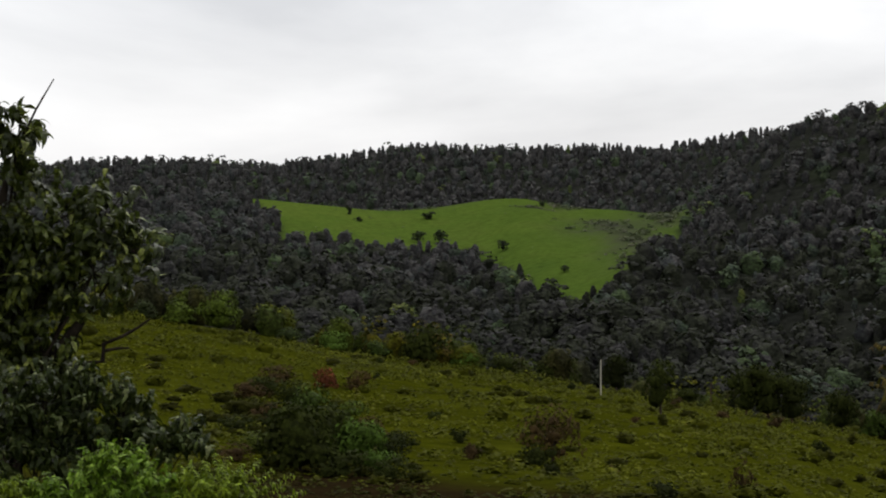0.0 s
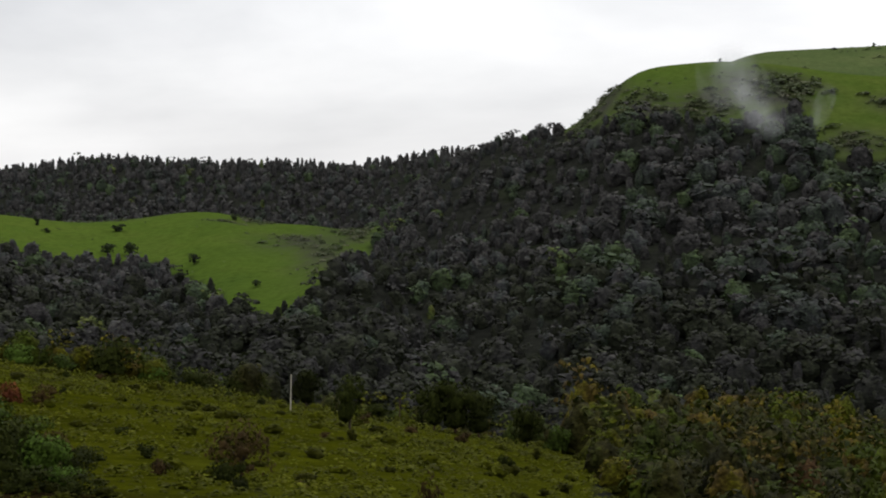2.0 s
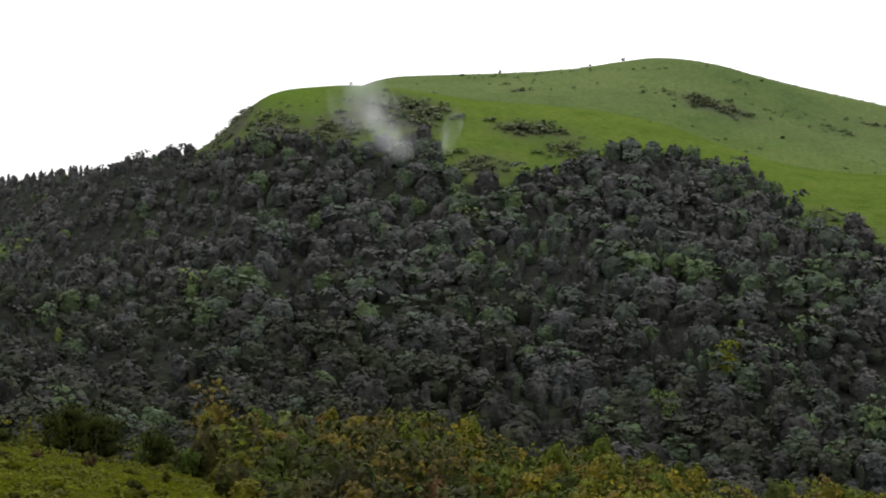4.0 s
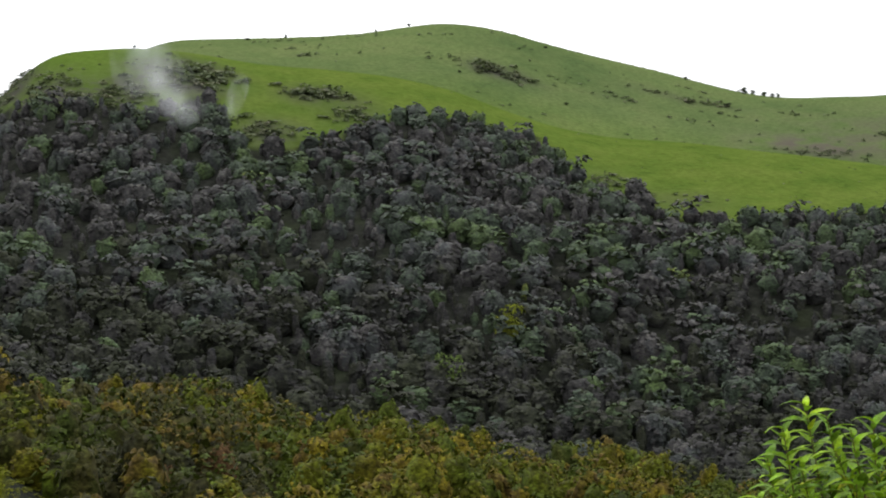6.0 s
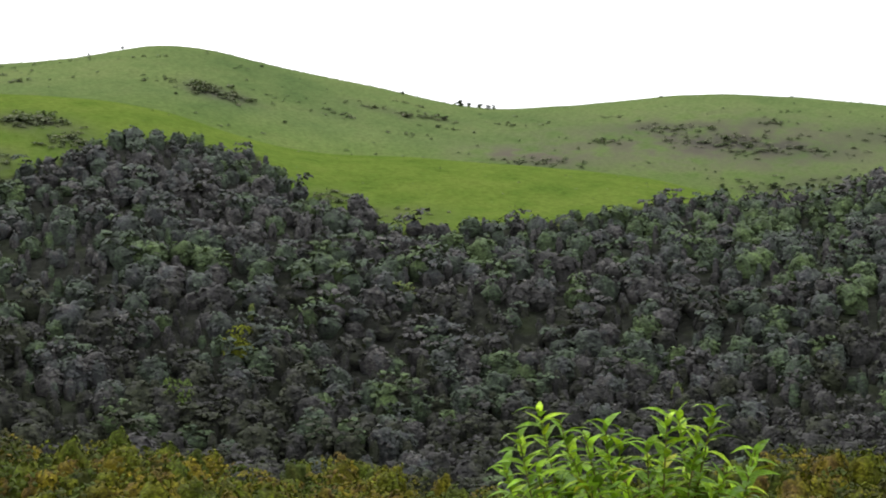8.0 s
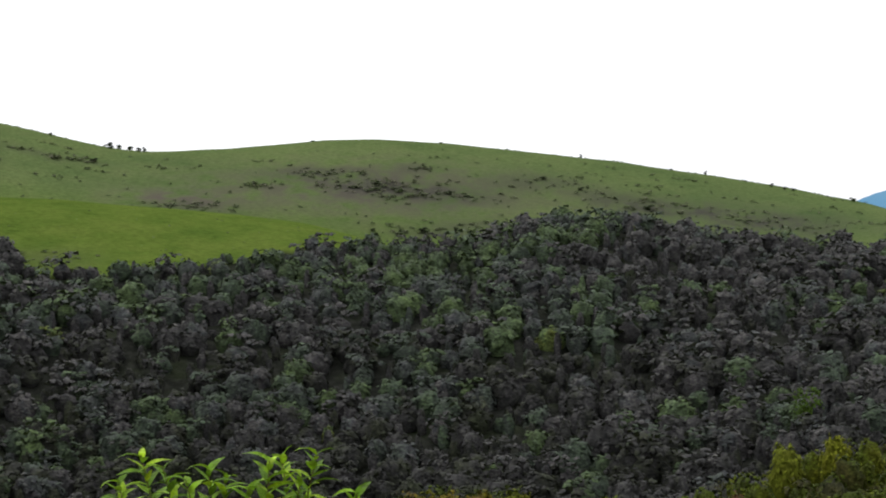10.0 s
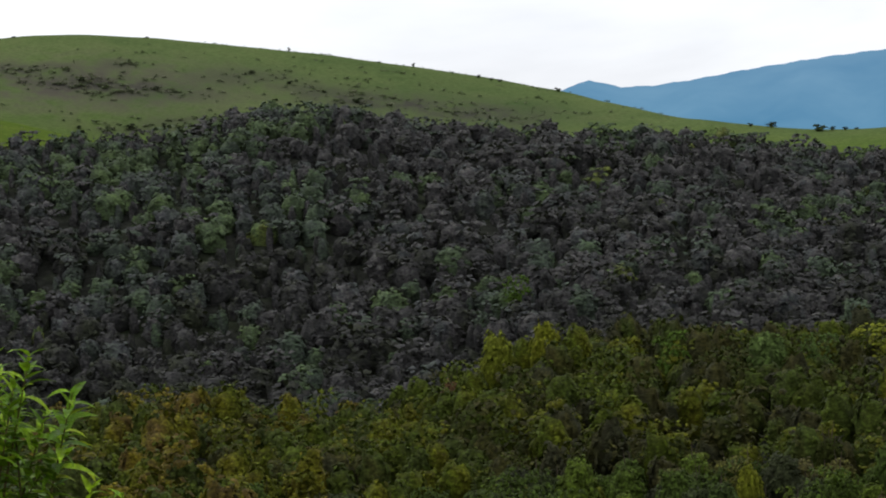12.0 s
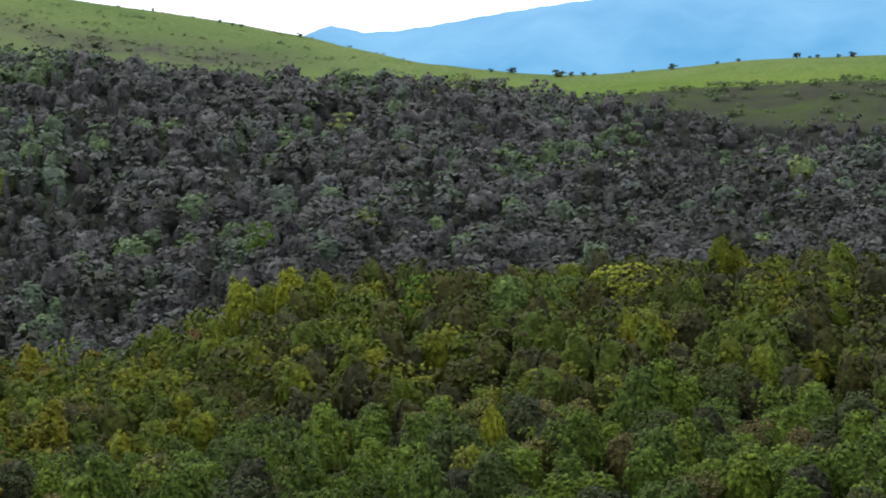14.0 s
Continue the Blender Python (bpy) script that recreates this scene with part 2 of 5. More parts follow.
def bark_material(name, a, b, scale=6.0):
    m, n, l, out = material(name)
    co = n.new("ShaderNodeTexCoord").outputs["Object"]
    f = noise_node(n, l, co, scale, 6.0, 0.65)
    r = ramp(n, [(0.3, a), (0.7, b)])
    l.new(f, r.inputs["Fac"])
    d = n.new("ShaderNodeBsdfPrincipled")
    d.inputs["Roughness"].default_value, d.inputs["Specular IOR Level"].default_value = 0.95, 0.05
    l.new(r.outputs["Color"], d.inputs["Base Color"])
    bump = n.new("ShaderNodeBump")
    bump.inputs["Strength"].default_value, bump.inputs["Distance"].default_value = 0.5, 0.02
    l.new(f, bump.inputs["Height"])
    l.new(bump.outputs[0], d.inputs["Normal"])
    l.new(d.outputs[0], out.inputs["Surface"])
    return m


# grey and bluish stops carry distance haze along with the leaf colour
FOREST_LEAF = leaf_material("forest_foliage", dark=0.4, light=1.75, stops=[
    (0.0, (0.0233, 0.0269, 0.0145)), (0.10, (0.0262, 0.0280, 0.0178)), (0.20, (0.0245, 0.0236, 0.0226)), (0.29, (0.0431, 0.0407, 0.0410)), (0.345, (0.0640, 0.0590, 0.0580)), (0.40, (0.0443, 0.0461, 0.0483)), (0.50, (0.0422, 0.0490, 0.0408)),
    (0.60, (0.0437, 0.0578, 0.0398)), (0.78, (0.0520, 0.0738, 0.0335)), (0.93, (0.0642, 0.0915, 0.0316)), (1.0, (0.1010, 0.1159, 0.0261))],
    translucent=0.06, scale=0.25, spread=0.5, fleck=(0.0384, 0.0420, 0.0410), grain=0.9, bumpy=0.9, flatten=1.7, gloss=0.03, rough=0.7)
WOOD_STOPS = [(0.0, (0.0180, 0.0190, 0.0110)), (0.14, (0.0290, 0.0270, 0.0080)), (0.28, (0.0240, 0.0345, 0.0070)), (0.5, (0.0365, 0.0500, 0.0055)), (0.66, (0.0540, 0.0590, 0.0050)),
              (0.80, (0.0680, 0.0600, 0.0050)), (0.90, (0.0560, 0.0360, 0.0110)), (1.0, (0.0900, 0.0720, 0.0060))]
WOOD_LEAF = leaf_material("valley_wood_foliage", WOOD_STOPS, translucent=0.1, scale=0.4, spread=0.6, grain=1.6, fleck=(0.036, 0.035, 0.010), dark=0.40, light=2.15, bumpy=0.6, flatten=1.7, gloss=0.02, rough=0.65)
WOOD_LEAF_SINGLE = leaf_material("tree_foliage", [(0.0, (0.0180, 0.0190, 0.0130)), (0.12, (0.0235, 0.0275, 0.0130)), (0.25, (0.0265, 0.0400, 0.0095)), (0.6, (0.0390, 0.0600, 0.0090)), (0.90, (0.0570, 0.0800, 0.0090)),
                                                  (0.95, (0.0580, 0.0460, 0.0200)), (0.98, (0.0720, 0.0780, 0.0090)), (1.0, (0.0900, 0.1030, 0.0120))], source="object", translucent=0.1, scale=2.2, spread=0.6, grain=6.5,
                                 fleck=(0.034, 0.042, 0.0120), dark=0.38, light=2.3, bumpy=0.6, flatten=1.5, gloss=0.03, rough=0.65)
YELLOW_LEAF = leaf_material("yellow_green_foliage", [(0.0, (0.085, 0.100, 0.012)), (1.0, (0.130, 0.135, 0.012))], source="object", translucent=0.15, scale=2.0, spread=0.6, grain=6.0, fleck=(0.09, 0.10, 0.012), dark=0.5, light=1.7)
PALE_LEAF = leaf_material("pale_green_foliage", [(0.0, (0.055, 0.085, 0.022)), (1.0, (0.075, 0.105, 0.030))], source="object", translucent=0.15, scale=2.0, spread=0.6, grain=6.0, fleck=(0.06, 0.09, 0.025), dark=0.5, light=1.7)
RUST_LEAF = leaf_material("rusty_brown_foliage", [(0.0, (0.075, 0.042, 0.020)), (1.0, (0.095, 0.055, 0.026))], source="object", translucent=0.1, scale=2.0, spread=0.5, grain=6.0, fleck=(0.07, 0.045, 0.022), dark=0.5, light=1.6)
DARK_LEAF = leaf_material("dark_foliage", [(0.0, (0.0128, 0.0152, 0.0048)), (1.0, (0.0272, 0.0336, 0.0064))], source="object", translucent=0.1, fleck=(0.0176, 0.0208, 0.0048), grain=8.0, scale=2.0, spread=0.5)
GREEN_LEAF = leaf_material("green_bush_foliage", [(0.0, (0.040, 0.070, 0.010)), (1.0, (0.065, 0.105, 0.016))], source="object", translucent=0.1, fleck=(0.05, 0.08, 0.012), grain=8.0, scale=2.0, spread=0.5)
RED_LEAF = leaf_material("red_foliage", [(0.0, (0.12, 0.034, 0.016)), (1.0, (0.14, 0.045, 0.02))], source="object", translucent=0.1, fleck=(0.10, 0.03, 0.015))
BROWN_LEAF = leaf_material("brown_foliage", [(0.0, (0.040, 0.026, 0.010)), (1.0, (0.062, 0.038, 0.014))], source="object", translucent=0.1, fleck=(0.06, 0.04, 0.02))
WEED_LEAF = leaf_material("weed_foliage", [
    (0.0, (0.0168, 0.0173, 0.0027)), (0.35, (0.0381, 0.0418, 0.0027)), (0.7, (0.0694, 0.0765, 0.0036)), (0.95, (0.1165, 0.1244, 0.0054)), (1.0, (0.0560, 0.0357, 0.0090))],
    translucent=0.1, scale=0.5, spread=0.3, fleck=(0.0784, 0.0816, 0.0090), grain=2.5, dark=0.75, light=1.3, bumpy=0.2)
SHRUB_LEAF = leaf_material("hill_shrub_foliage", [(0.0, (0.0594, 0.0837, 0.0432)), (0.35, (0.0810, 0.0999, 0.0567)), (0.7, (0.1080, 0.1188, 0.0756)), (1.0, (0.1485, 0.1404, 0.1053))],
                           translucent=0.3, scale=0.5, spread=0.5, dark=0.7, light=1.3, bumpy=0.3)
SHRUB_LEAF_SINGLE = leaf_material("hill_tree_foliage", [(0.0, (0.0224, 0.0279, 0.0180)), (1.0, (0.0384, 0.0527, 0.0240))], source="object", translucent=0.06)
BARK = bark_material("grey_bark", (0.03, 0.024, 0.018), (0.08, 0.062, 0.048))
PALE_WOOD = bark_material("weathered_wood", (0.30, 0.27, 0.21), (0.48, 0.45, 0.37), 3.0)
BROWN_WOOD = bark_material("brown_wood", (0.045, 0.030, 0.018), (0.09, 0.06, 0.04), 3.0)

# ground: grass, forest floor and dry scrub by their spread over the land
GROUND, n, l, out = material("hill_ground")
co = n.new("ShaderNodeTexCoord").outputs["Object"]
big, mid, small, fine = (noise_node(n, l, co, s, 5.0, 0.6) for s in (0.008, 0.05, 0.35, 2.2))
g_lush = ramp(n, [(0.32, (0.045, 0.076, 0.014)), (0.50, (0.063, 0.100, 0.016)), (0.68, (0.084, 0.117, 0.020))])
l.new(maths(n, l, "ADD", maths(n, l, "MULTIPLY", big, 0.55), maths(n, l, "MULTIPLY", mid, 0.45)), g_lush.inputs["Fac"])
# grass of the far hill with distance haze mixed into its colour
g_hazy = ramp(n, [(0.32, (0.050, 0.076, 0.028)), (0.50, (0.075, 0.102, 0.037)), (0.68, (0.099, 0.122, 0.047))])
l.new(maths(n, l, "ADD", maths(n, l, "MULTIPLY", big, 0.55), maths(n, l, "MULTIPLY", mid, 0.45)), g_hazy.inputs["Fac"])
g_all = mix_colour(n, l, attribute(n, "pale"), g_lush.outputs["Color"], g_hazy.outputs["Color"])
g_gold = ramp(n, [(0.32, (0.048, 0.078, 0.014)), (0.68, (0.082, 0.112, 0.021))])
l.new(mid, g_gold.inputs["Fac"])
col = mix_colour(n, l, attribute(n, "gold"), g_all, g_gold.outputs["Color"])
tuft = ramp(n, [(0.38, (0.5, 0.5, 0.5)), (0.58, (1.15, 1.15, 1.1))])
l.new(maths(n, l, "ADD", maths(n, l, "MULTIPLY", small, 0.6), maths(n, l, "MULTIPLY", fine, 0.4)), tuft.inputs["Fac"])
col = mix_colour(n, l, 0.55, col, tuft.outputs["Color"], "MULTIPLY")
dry_f = maths(n, l, "MULTIPLY", attribute(n, "dry"), maths(n, l, "MULTIPLY", maths(n, l, "SUBTRACT", mid, 0.36), 5.0, True))
col = mix_colour(n, l, dry_f, col, (0.074, 0.066, 0.052))
brush_f = maths(n, l, "MULTIPLY", attribute(n, "brush"), maths(n, l, "MULTIPLY", maths(n, l, "SUBTRACT", maths(n, l, "ADD", maths(n, l, "MULTIPLY", mid, 0.5), maths(n, l, "MULTIPLY", small, 0.5)), 0.36), 5.0, True), True)
col = mix_colour(n, l, brush_f, col, mix_colour(n, l, fine, (0.032, 0.033, 0.027), (0.060, 0.058, 0.046)))
rank = ramp(n, [(0.35, (0.020, 0.0225, 0.002)), (0.65, (0.052, 0.058, 0.003))])
l.new(maths(n, l, "ADD", maths(n, l, "MULTIPLY", mid, 0.5), maths(n, l, "MULTIPLY", small, 0.5)), rank.inputs["Fac"])
col = mix_colour(n, l, attribute(n, "rank"), col, rank.outputs["Color"])
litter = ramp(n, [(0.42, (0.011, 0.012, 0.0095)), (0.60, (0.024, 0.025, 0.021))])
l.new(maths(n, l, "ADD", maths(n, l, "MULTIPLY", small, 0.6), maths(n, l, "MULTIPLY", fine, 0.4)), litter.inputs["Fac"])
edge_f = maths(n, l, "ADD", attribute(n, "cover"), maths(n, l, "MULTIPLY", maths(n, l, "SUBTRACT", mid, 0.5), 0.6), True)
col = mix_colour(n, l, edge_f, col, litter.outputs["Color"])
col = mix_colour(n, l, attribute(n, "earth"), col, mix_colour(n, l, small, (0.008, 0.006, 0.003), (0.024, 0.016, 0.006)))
d = n.new("ShaderNodeBsdfPrincipled")
d.inputs["Roughness"].default_value, d.inputs["Specular IOR Level"].default_value = 1.0, 0.0
l.new(col, d.inputs["Base Color"])
bump = n.new("ShaderNodeBump")
bump.inputs["Strength"].default_value, bump.inputs["Distance"].default_value = 0.7, 0.5
l.new(maths(n, l, "ADD", small, fine), bump.inputs["Height"])
l.new(bump.outputs[0], d.inputs["Normal"])
l.new(d.outputs[0], out.inputs["Surface"])

# far mountains: distance haze painted as a blue glow, far behind everything else
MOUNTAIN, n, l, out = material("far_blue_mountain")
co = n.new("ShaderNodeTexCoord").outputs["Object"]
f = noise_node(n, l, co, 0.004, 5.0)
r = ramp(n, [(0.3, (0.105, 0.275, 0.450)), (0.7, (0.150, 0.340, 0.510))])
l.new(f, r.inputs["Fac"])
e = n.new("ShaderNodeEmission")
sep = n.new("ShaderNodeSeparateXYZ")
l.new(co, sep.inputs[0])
# colour pales towards the top, as if veiled by cloud
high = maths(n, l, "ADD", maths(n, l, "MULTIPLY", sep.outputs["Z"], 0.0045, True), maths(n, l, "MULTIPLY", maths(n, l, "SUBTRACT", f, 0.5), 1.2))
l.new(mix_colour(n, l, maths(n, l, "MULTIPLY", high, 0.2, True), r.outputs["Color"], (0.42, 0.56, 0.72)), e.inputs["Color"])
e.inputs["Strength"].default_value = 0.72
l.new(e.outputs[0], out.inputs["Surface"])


# ---- building helpers ----
def mesh_from(name, verts, faces, mat, attrs=None, smooth=False, normals=None):
    """One mesh from vertex and face arrays (all faces with the same number of corners)."""
    verts, faces = np.asarray(verts, np.float32), np.asarray(faces, np.int32)
    me = bpy.data.meshes.new(name)
    k = faces.shape[1]
    me.vertices.add(len(verts))
    me.vertices.foreach_set("co", verts.ravel())
    me.loops.add(faces.size)
    me.loops.foreach_set("vertex_index", faces.ravel())
    me.polygons.add(len(faces))
    me.polygons.foreach_set("loop_start", np.arange(0, faces.size, k, dtype=np.int32))
    me.polygons.foreach_set("use_smooth", np.full(len(faces), smooth))
    for key, v in (attrs or {}).items():
        me.attributes.new(key, "FLOAT", "POINT").data.foreach_set("value", np.asarray(v, np.float32))
    me.materials.append(mat)
    me.update(calc_edges=True)
    if normals is not None:
        me.attributes.new("custom_normal", "FLOAT_VECTOR", "POINT").data.foreach_set("vector", np.asarray(normals, np.float32).ravel())
    return me


def part(name, me, parent, label="", m=None):
    ob = new(name, me)
    ob.parent = parent
    if m is not None:
        ob.matrix_basis = m
    return tagged(ob, label)


# a twelve-sided lump with four-cornered faces
LUMP = np.array([(i, j, k) for i in (-1, 1) for j in (-1, 1) for k in (-1, 1)] + [(2, 0, 0), (-2, 0, 0), (0, 2, 0), (0, -2, 0), (0, 0, 2), (0, 0, -2)], float)
LUMP[:8] *= 0.577
LUMP[8:] *= 0.5
LUMP_F = []
for i0, i1 in ((0, 1), (0, 2), (1, 2)):
    for s0 in (-1, 1):
        for s1 in (-1, 1):
            i2 = 3 - i0 - i1
            tip = lambda ax, s: 8 + ax * 2 + (0 if s > 0 else 1)
            cor = [None, None]
            for s2 in (-1, 1):
                c3 = [0, 0, 0]
                c3[i0], c3[i1], c3[i2] = s0, s1, s2
                cor[(s2 + 1) // 2] = (c3[0] + 1) * 2 + (c3[1] + 1) + (c3[2] + 1) // 2
            LUMP_F.append((tip(i0, s0), cor[0], tip(i1, s1), cor[1]))
LUMP_F = np.array(LUMP_F)
_n = np.cross(LUMP[LUMP_F[:, 1]] - LUMP[LUMP_F[:, 0]], LUMP[LUMP_F[:, 2]] - LUMP[LUMP_F[:, 0]])
_flip = (_n * LUMP[LUMP_F].mean(1)).sum(1) < 0
LUMP_F[_flip] = LUMP_F[_flip][:, ::-1]


def unit(v):
    return v / np.maximum(np.linalg.norm(v, axis=-1, keepdims=True), 1e-9)


def over_shell(shell, count, low, g):
    """Places spread evenly over a shell, where it faces upwards enough, with the ways that it faces there."""
    v, f, n = shell
    area = np.linalg.norm(np.cross(v[f[:, 2]] - v[f[:, 0]], v[f[:, 3]] - v[f[:, 1]]), axis=1)
    fn = unit(n[f].mean(1))
    area = area * np.clip((fn[:, 2] - low) * 3, 0.02, 1)
    k = g.choice(len(f), count, p=area / area.sum())
    w = g.dirichlet((1, 1, 1, 1), count)[:, :, None]
    return (v[f[k]] * w).sum(1), unit((n[f[k]] * w).sum(1))


def clumps(lobes, cards, size, g, flat=0.45, core=0.72, low=-0.3, top=0.0, cores=99, tier=0.0, shell=None, caps=0, cap=0.2, calm=0.35, hug=False, tents=False):
    """A crown: a solid core (the shell, or the first lobes themselves), ragged domed caps of leaves over the lobes, covered by small folded leaf clumps. Gives corners, four-cornered faces and rounded normals."""
    V, F, N, n0 = [], [], [], 0
    mid = np.array([0, 0, np.mean([c[2] for c, _ in lobes]) - 0.3])
    if shell:
        heart = shell[0] * np.array([1, 1, 0]) * (0.9 if hug else 1) + shell[0] * np.array([0, 0, 0.95 if hug else 1])
        V, F, N, n0 = [heart], [shell[1]], [shell[2]], len(heart)
    for c, rad in () if shell else lobes[:cores]:
        v = np.asarray(c) + LUMP * np.asarray(rad) * core * g.uniform(0.85, 1.12, (14, 1))
        V.append(v)
        N.append(unit(unit(LUMP / np.asarray(rad)) + 0.35 * unit(v - mid)))
        F.append((LUMP_F[LUMP[LUMP_F].mean(1)[:, 2] > -0.3] if tier else LUMP_F) + n0)
        n0 += 14
    weights = np.array([rad[0] * rad[2] for _, rad in lobes])
    if caps:
        which = g.choice(len(lobes), caps, p=weights / weights.sum())
        nrm = unit(g.normal(size=(caps * 6, 3)))
        nrm = nrm[nrm[:, 2] > low][:caps]
        rads = np.array([lobes[k][1] for k in which])
        cen = np.array([lobes[k][0] for k in which]) + nrm * rads * g.uniform(0.8, 1.05, (caps, 1))
        out = unit(nrm / rads)
        if hug:
            cen, out = over_shell(shell, caps, low, g)
            cen = cen + out * cap * g.uniform(-0.2, 0.9, (caps, 1))
        axis = unit(out * (1 - tier) + g.normal(size=(caps, 3)) * 0.25 + np.array([0, 0, 0.25 + tier]))
        u = unit(np.cross(axis, g.normal(size=(caps, 3))))
        w = np.cross(axis, u)
        s = cap * g.uniform(0.65, 1.3, (caps, 1))
        ball = calm * unit(cen - mid)
        if tents:
            # a short ridge with two ragged flanks
            jit = lambda lo, hi: s * g.uniform(lo, hi, (caps, 1))
            pv = [cen - u * jit(0.4, 1.0), cen + u * jit(0.4, 1.0)]
            pn = [unit(axis - u * 0.4 + ball), unit(axis + u * 0.4 + ball)]
            for side in (1, -1):
                for end in (1, -1):
                    pv.append(cen + w * side * jit(0.6, 1.1) + u * end * jit(0.3, 1.0) - axis * jit(0.25, 0.75))
                    pn.append(unit(axis * 0.35 + w * side * 0.7 + u * end * 0.3 + ball))
            shape = np.array([(0, 1, 2, 3), (1, 0, 5, 4)])
        else:
            pv, pn = [cen + axis * s * 0.12], [unit(axis + ball)]
            for k in range(6):
                a = 1.0472 * k + g.uniform(-0.35, 0.35, (caps, 1))
                ray = u * np.cos(a) + w * np.sin(a)
                pv.append(cen + ray * s * g.uniform(0.65, 1.25, (caps, 1)) - axis * s * g.uniform(0.2, 0.65, (caps, 1)))
                pn.append(unit(ray * 0.8 + axis * 0.35 + ball))
            shape = np.array([(0, 1, 2, 3), (0, 3, 4, 5), (0, 5, 6, 1)])
        V.append(np.stack(pv, 1).reshape(-1, 3))
        N.append(np.stack(pn, 1).reshape(-1, 3))
        F.append((shape[None] + (np.arange(caps) * len(pv))[:, None, None]).reshape(-1, 4) + n0)
        n0 += caps * len(pv)
    which = g.choice(len(lobes), cards, p=weights / weights.sum())
    nrm = unit(g.normal(size=(cards * 3, 3)))
    nrm = nrm[nrm[:, 2] > low]
    nrm = np.concatenate([nrm, nrm])[:cards]
    rads = np.array([lobes[k][1] for k in which])
    cen = np.array([lobes[k][0] for k in which]) + nrm * rads * g.uniform(0.84, 1.12, (cards, 1))
    out = unit(nrm / rads)
    if hug:
        cen, out = over_shell(shell, cards, low, g)
        cen = cen + out * (0.4 * size + cap * g.uniform(0, 0.5, (cards, 1)))
    face = unit(out * (1 - tier) + g.normal(size=(cards, 3)) * flat + np.array([0, 0, 0.2 + tier]))
    side = unit(np.cross(face, g.normal(size=(cards, 3)) * (1 - tier) + np.cross(out, (0, 0, 1)) * tier))
    up = np.cross(face, side)
    s = size * g.uniform(0.6, 1.35, (cards, 1))
    side = side * (1 + 0.6 * tier)
    fold = face * s * g.uniform(-0.35, 0.05, (cards, 1))
    V.append(np.stack([cen - side * s * 0.6 + fold, cen - up * s * 0.75, cen + side * s * 0.6 + fold, cen + up * s * 0.75], 1).reshape(-1, 3))
    soft = unit(out * 0.6 + face * 0.3 + calm * unit(cen - mid))
    N.append(np.repeat(soft, 4, 0))
    F.append(np.arange(cards * 4).reshape(-1, 4) + n0)
    return np.concatenate(V), np.concatenate(F), unit(np.concatenate(N) + np.array([0, 0, top]))


def dome(g, rings, segs, wide=0.9, z0=0.05, z1=1.5, rough=0.13, peak=0.55, waist=0.55):
    """An uneven closed crown: a rounded top over tucked-in sides, dented between its bunches. Gives corners, faces and normals."""
    V = [(g.uniform(-0.1, 0.1) * wide, g.uniform(-0.1, 0.1) * wide, z1)]
    for i in range(1, rings + 1):
        f = i / rings
        z = z0 + (z1 - z0) * math.cos(f * math.pi / 2) ** 0.9
        w = wide * math.sin(f * math.pi / 2) ** peak * (1 if f < 0.75 else 1 - (1 - waist) * (f - 0.75) * 4)
        for k in range(segs):
            a = 2 * math.pi * (k + 0.5 * (i % 2)) / segs + g.uniform(-0.3, 0.3) * 2 / segs
            q = w * (1 + g.normal(0, rough))
            V.append((q * math.cos(a), q * math.sin(a), z + g.normal(0, rough * 0.55) * (z1 - z0) * 0.7))
    V = np.array(V)
    F = []
    for i in range(rings - 1):
        b0, b1 = 1 + i * segs, 1 + (i + 1) * segs
        F += [(b0 + k, b1 + k, b1 + (k + 1) % segs, b0 + (k + 1) % segs) for k in range(segs)]
    F += [(0, 1 + k, 1 + (k + 1) % segs, 1 + (k + 2) % segs) for k in range(0, segs - 1, 2)]
    F = np.array(F)
    fn = np.cross(V[F[:, 2]] - V[F[:, 0]], V[F[:, 3]] - V[F[:, 1]])
    N = np.zeros_like(V)
    for c in range(4):
        np.add.at(N, F[:, c], fn)
    return V, F, unit(N)


def round_lobes(g, count, wide=1.0, tall=0.8, lift=0.9):
    """Lobes of a broad, domed crown of about unit radius."""
    out = [((0, 0, lift), (0.66 * wide, 0.66 * wide, 0.62 * tall)), ((g.uniform(-0.15, 0.15), g.uniform(-0.15, 0.15), lift * 0.5), (0.74 * wide, 0.74 * wide, 0.5 * lift))]
    for k in range(count - 2):
        a = k * 2.4 + g.uniform(-0.5, 0.5)
        d = g.uniform(0.35, 0.68) * wide
        out.append(((d * math.cos(a), d * math.sin(a), lift + g.uniform(-0.35, 0.42) * tall), np.array([1, 1, g.uniform(0.5, 0.8)]) * g.uniform(0.30, 0.54)))
    return out


def small_lobes(g, count):
    """Many small bunches of leaves over a high dome, with a few lower ones round it."""
    out = []
    for k in range(count):
        f = (k + 0.5) / count
        a = k * 2.4 + g.uniform(-0.5, 0.5)
        d = 0.82 * math.sqrt(f) * g.uniform(0.85, 1.15)
        s = g.uniform(0.24, 0.36)
        out.append(((d * math.cos(a), d * math.sin(a), 1.45 - 1.15 * d * d + g.uniform(-0.22, 0.22)), (s, s * g.uniform(0.85, 1.15), s * g.uniform(0.6, 0.85))))
    return out


def tall_lobes(g, count):
    """Lobes of a narrow upright crown, unit width, about three units tall."""
    out = []
    for k in range(count):
        z = 0.8 + 2.2 * k / (count - 1)
        w = 0.74 - 0.36 * k / (count - 1)
        out.append(((g.uniform(-0.25, 0.25), g.uniform(-0.25, 0.25), z), (w * g.uniform(0.8, 1.2), w * g.uniform(0.8, 1.2), 0.62 + 0.25 * (k == 0))))
    return out


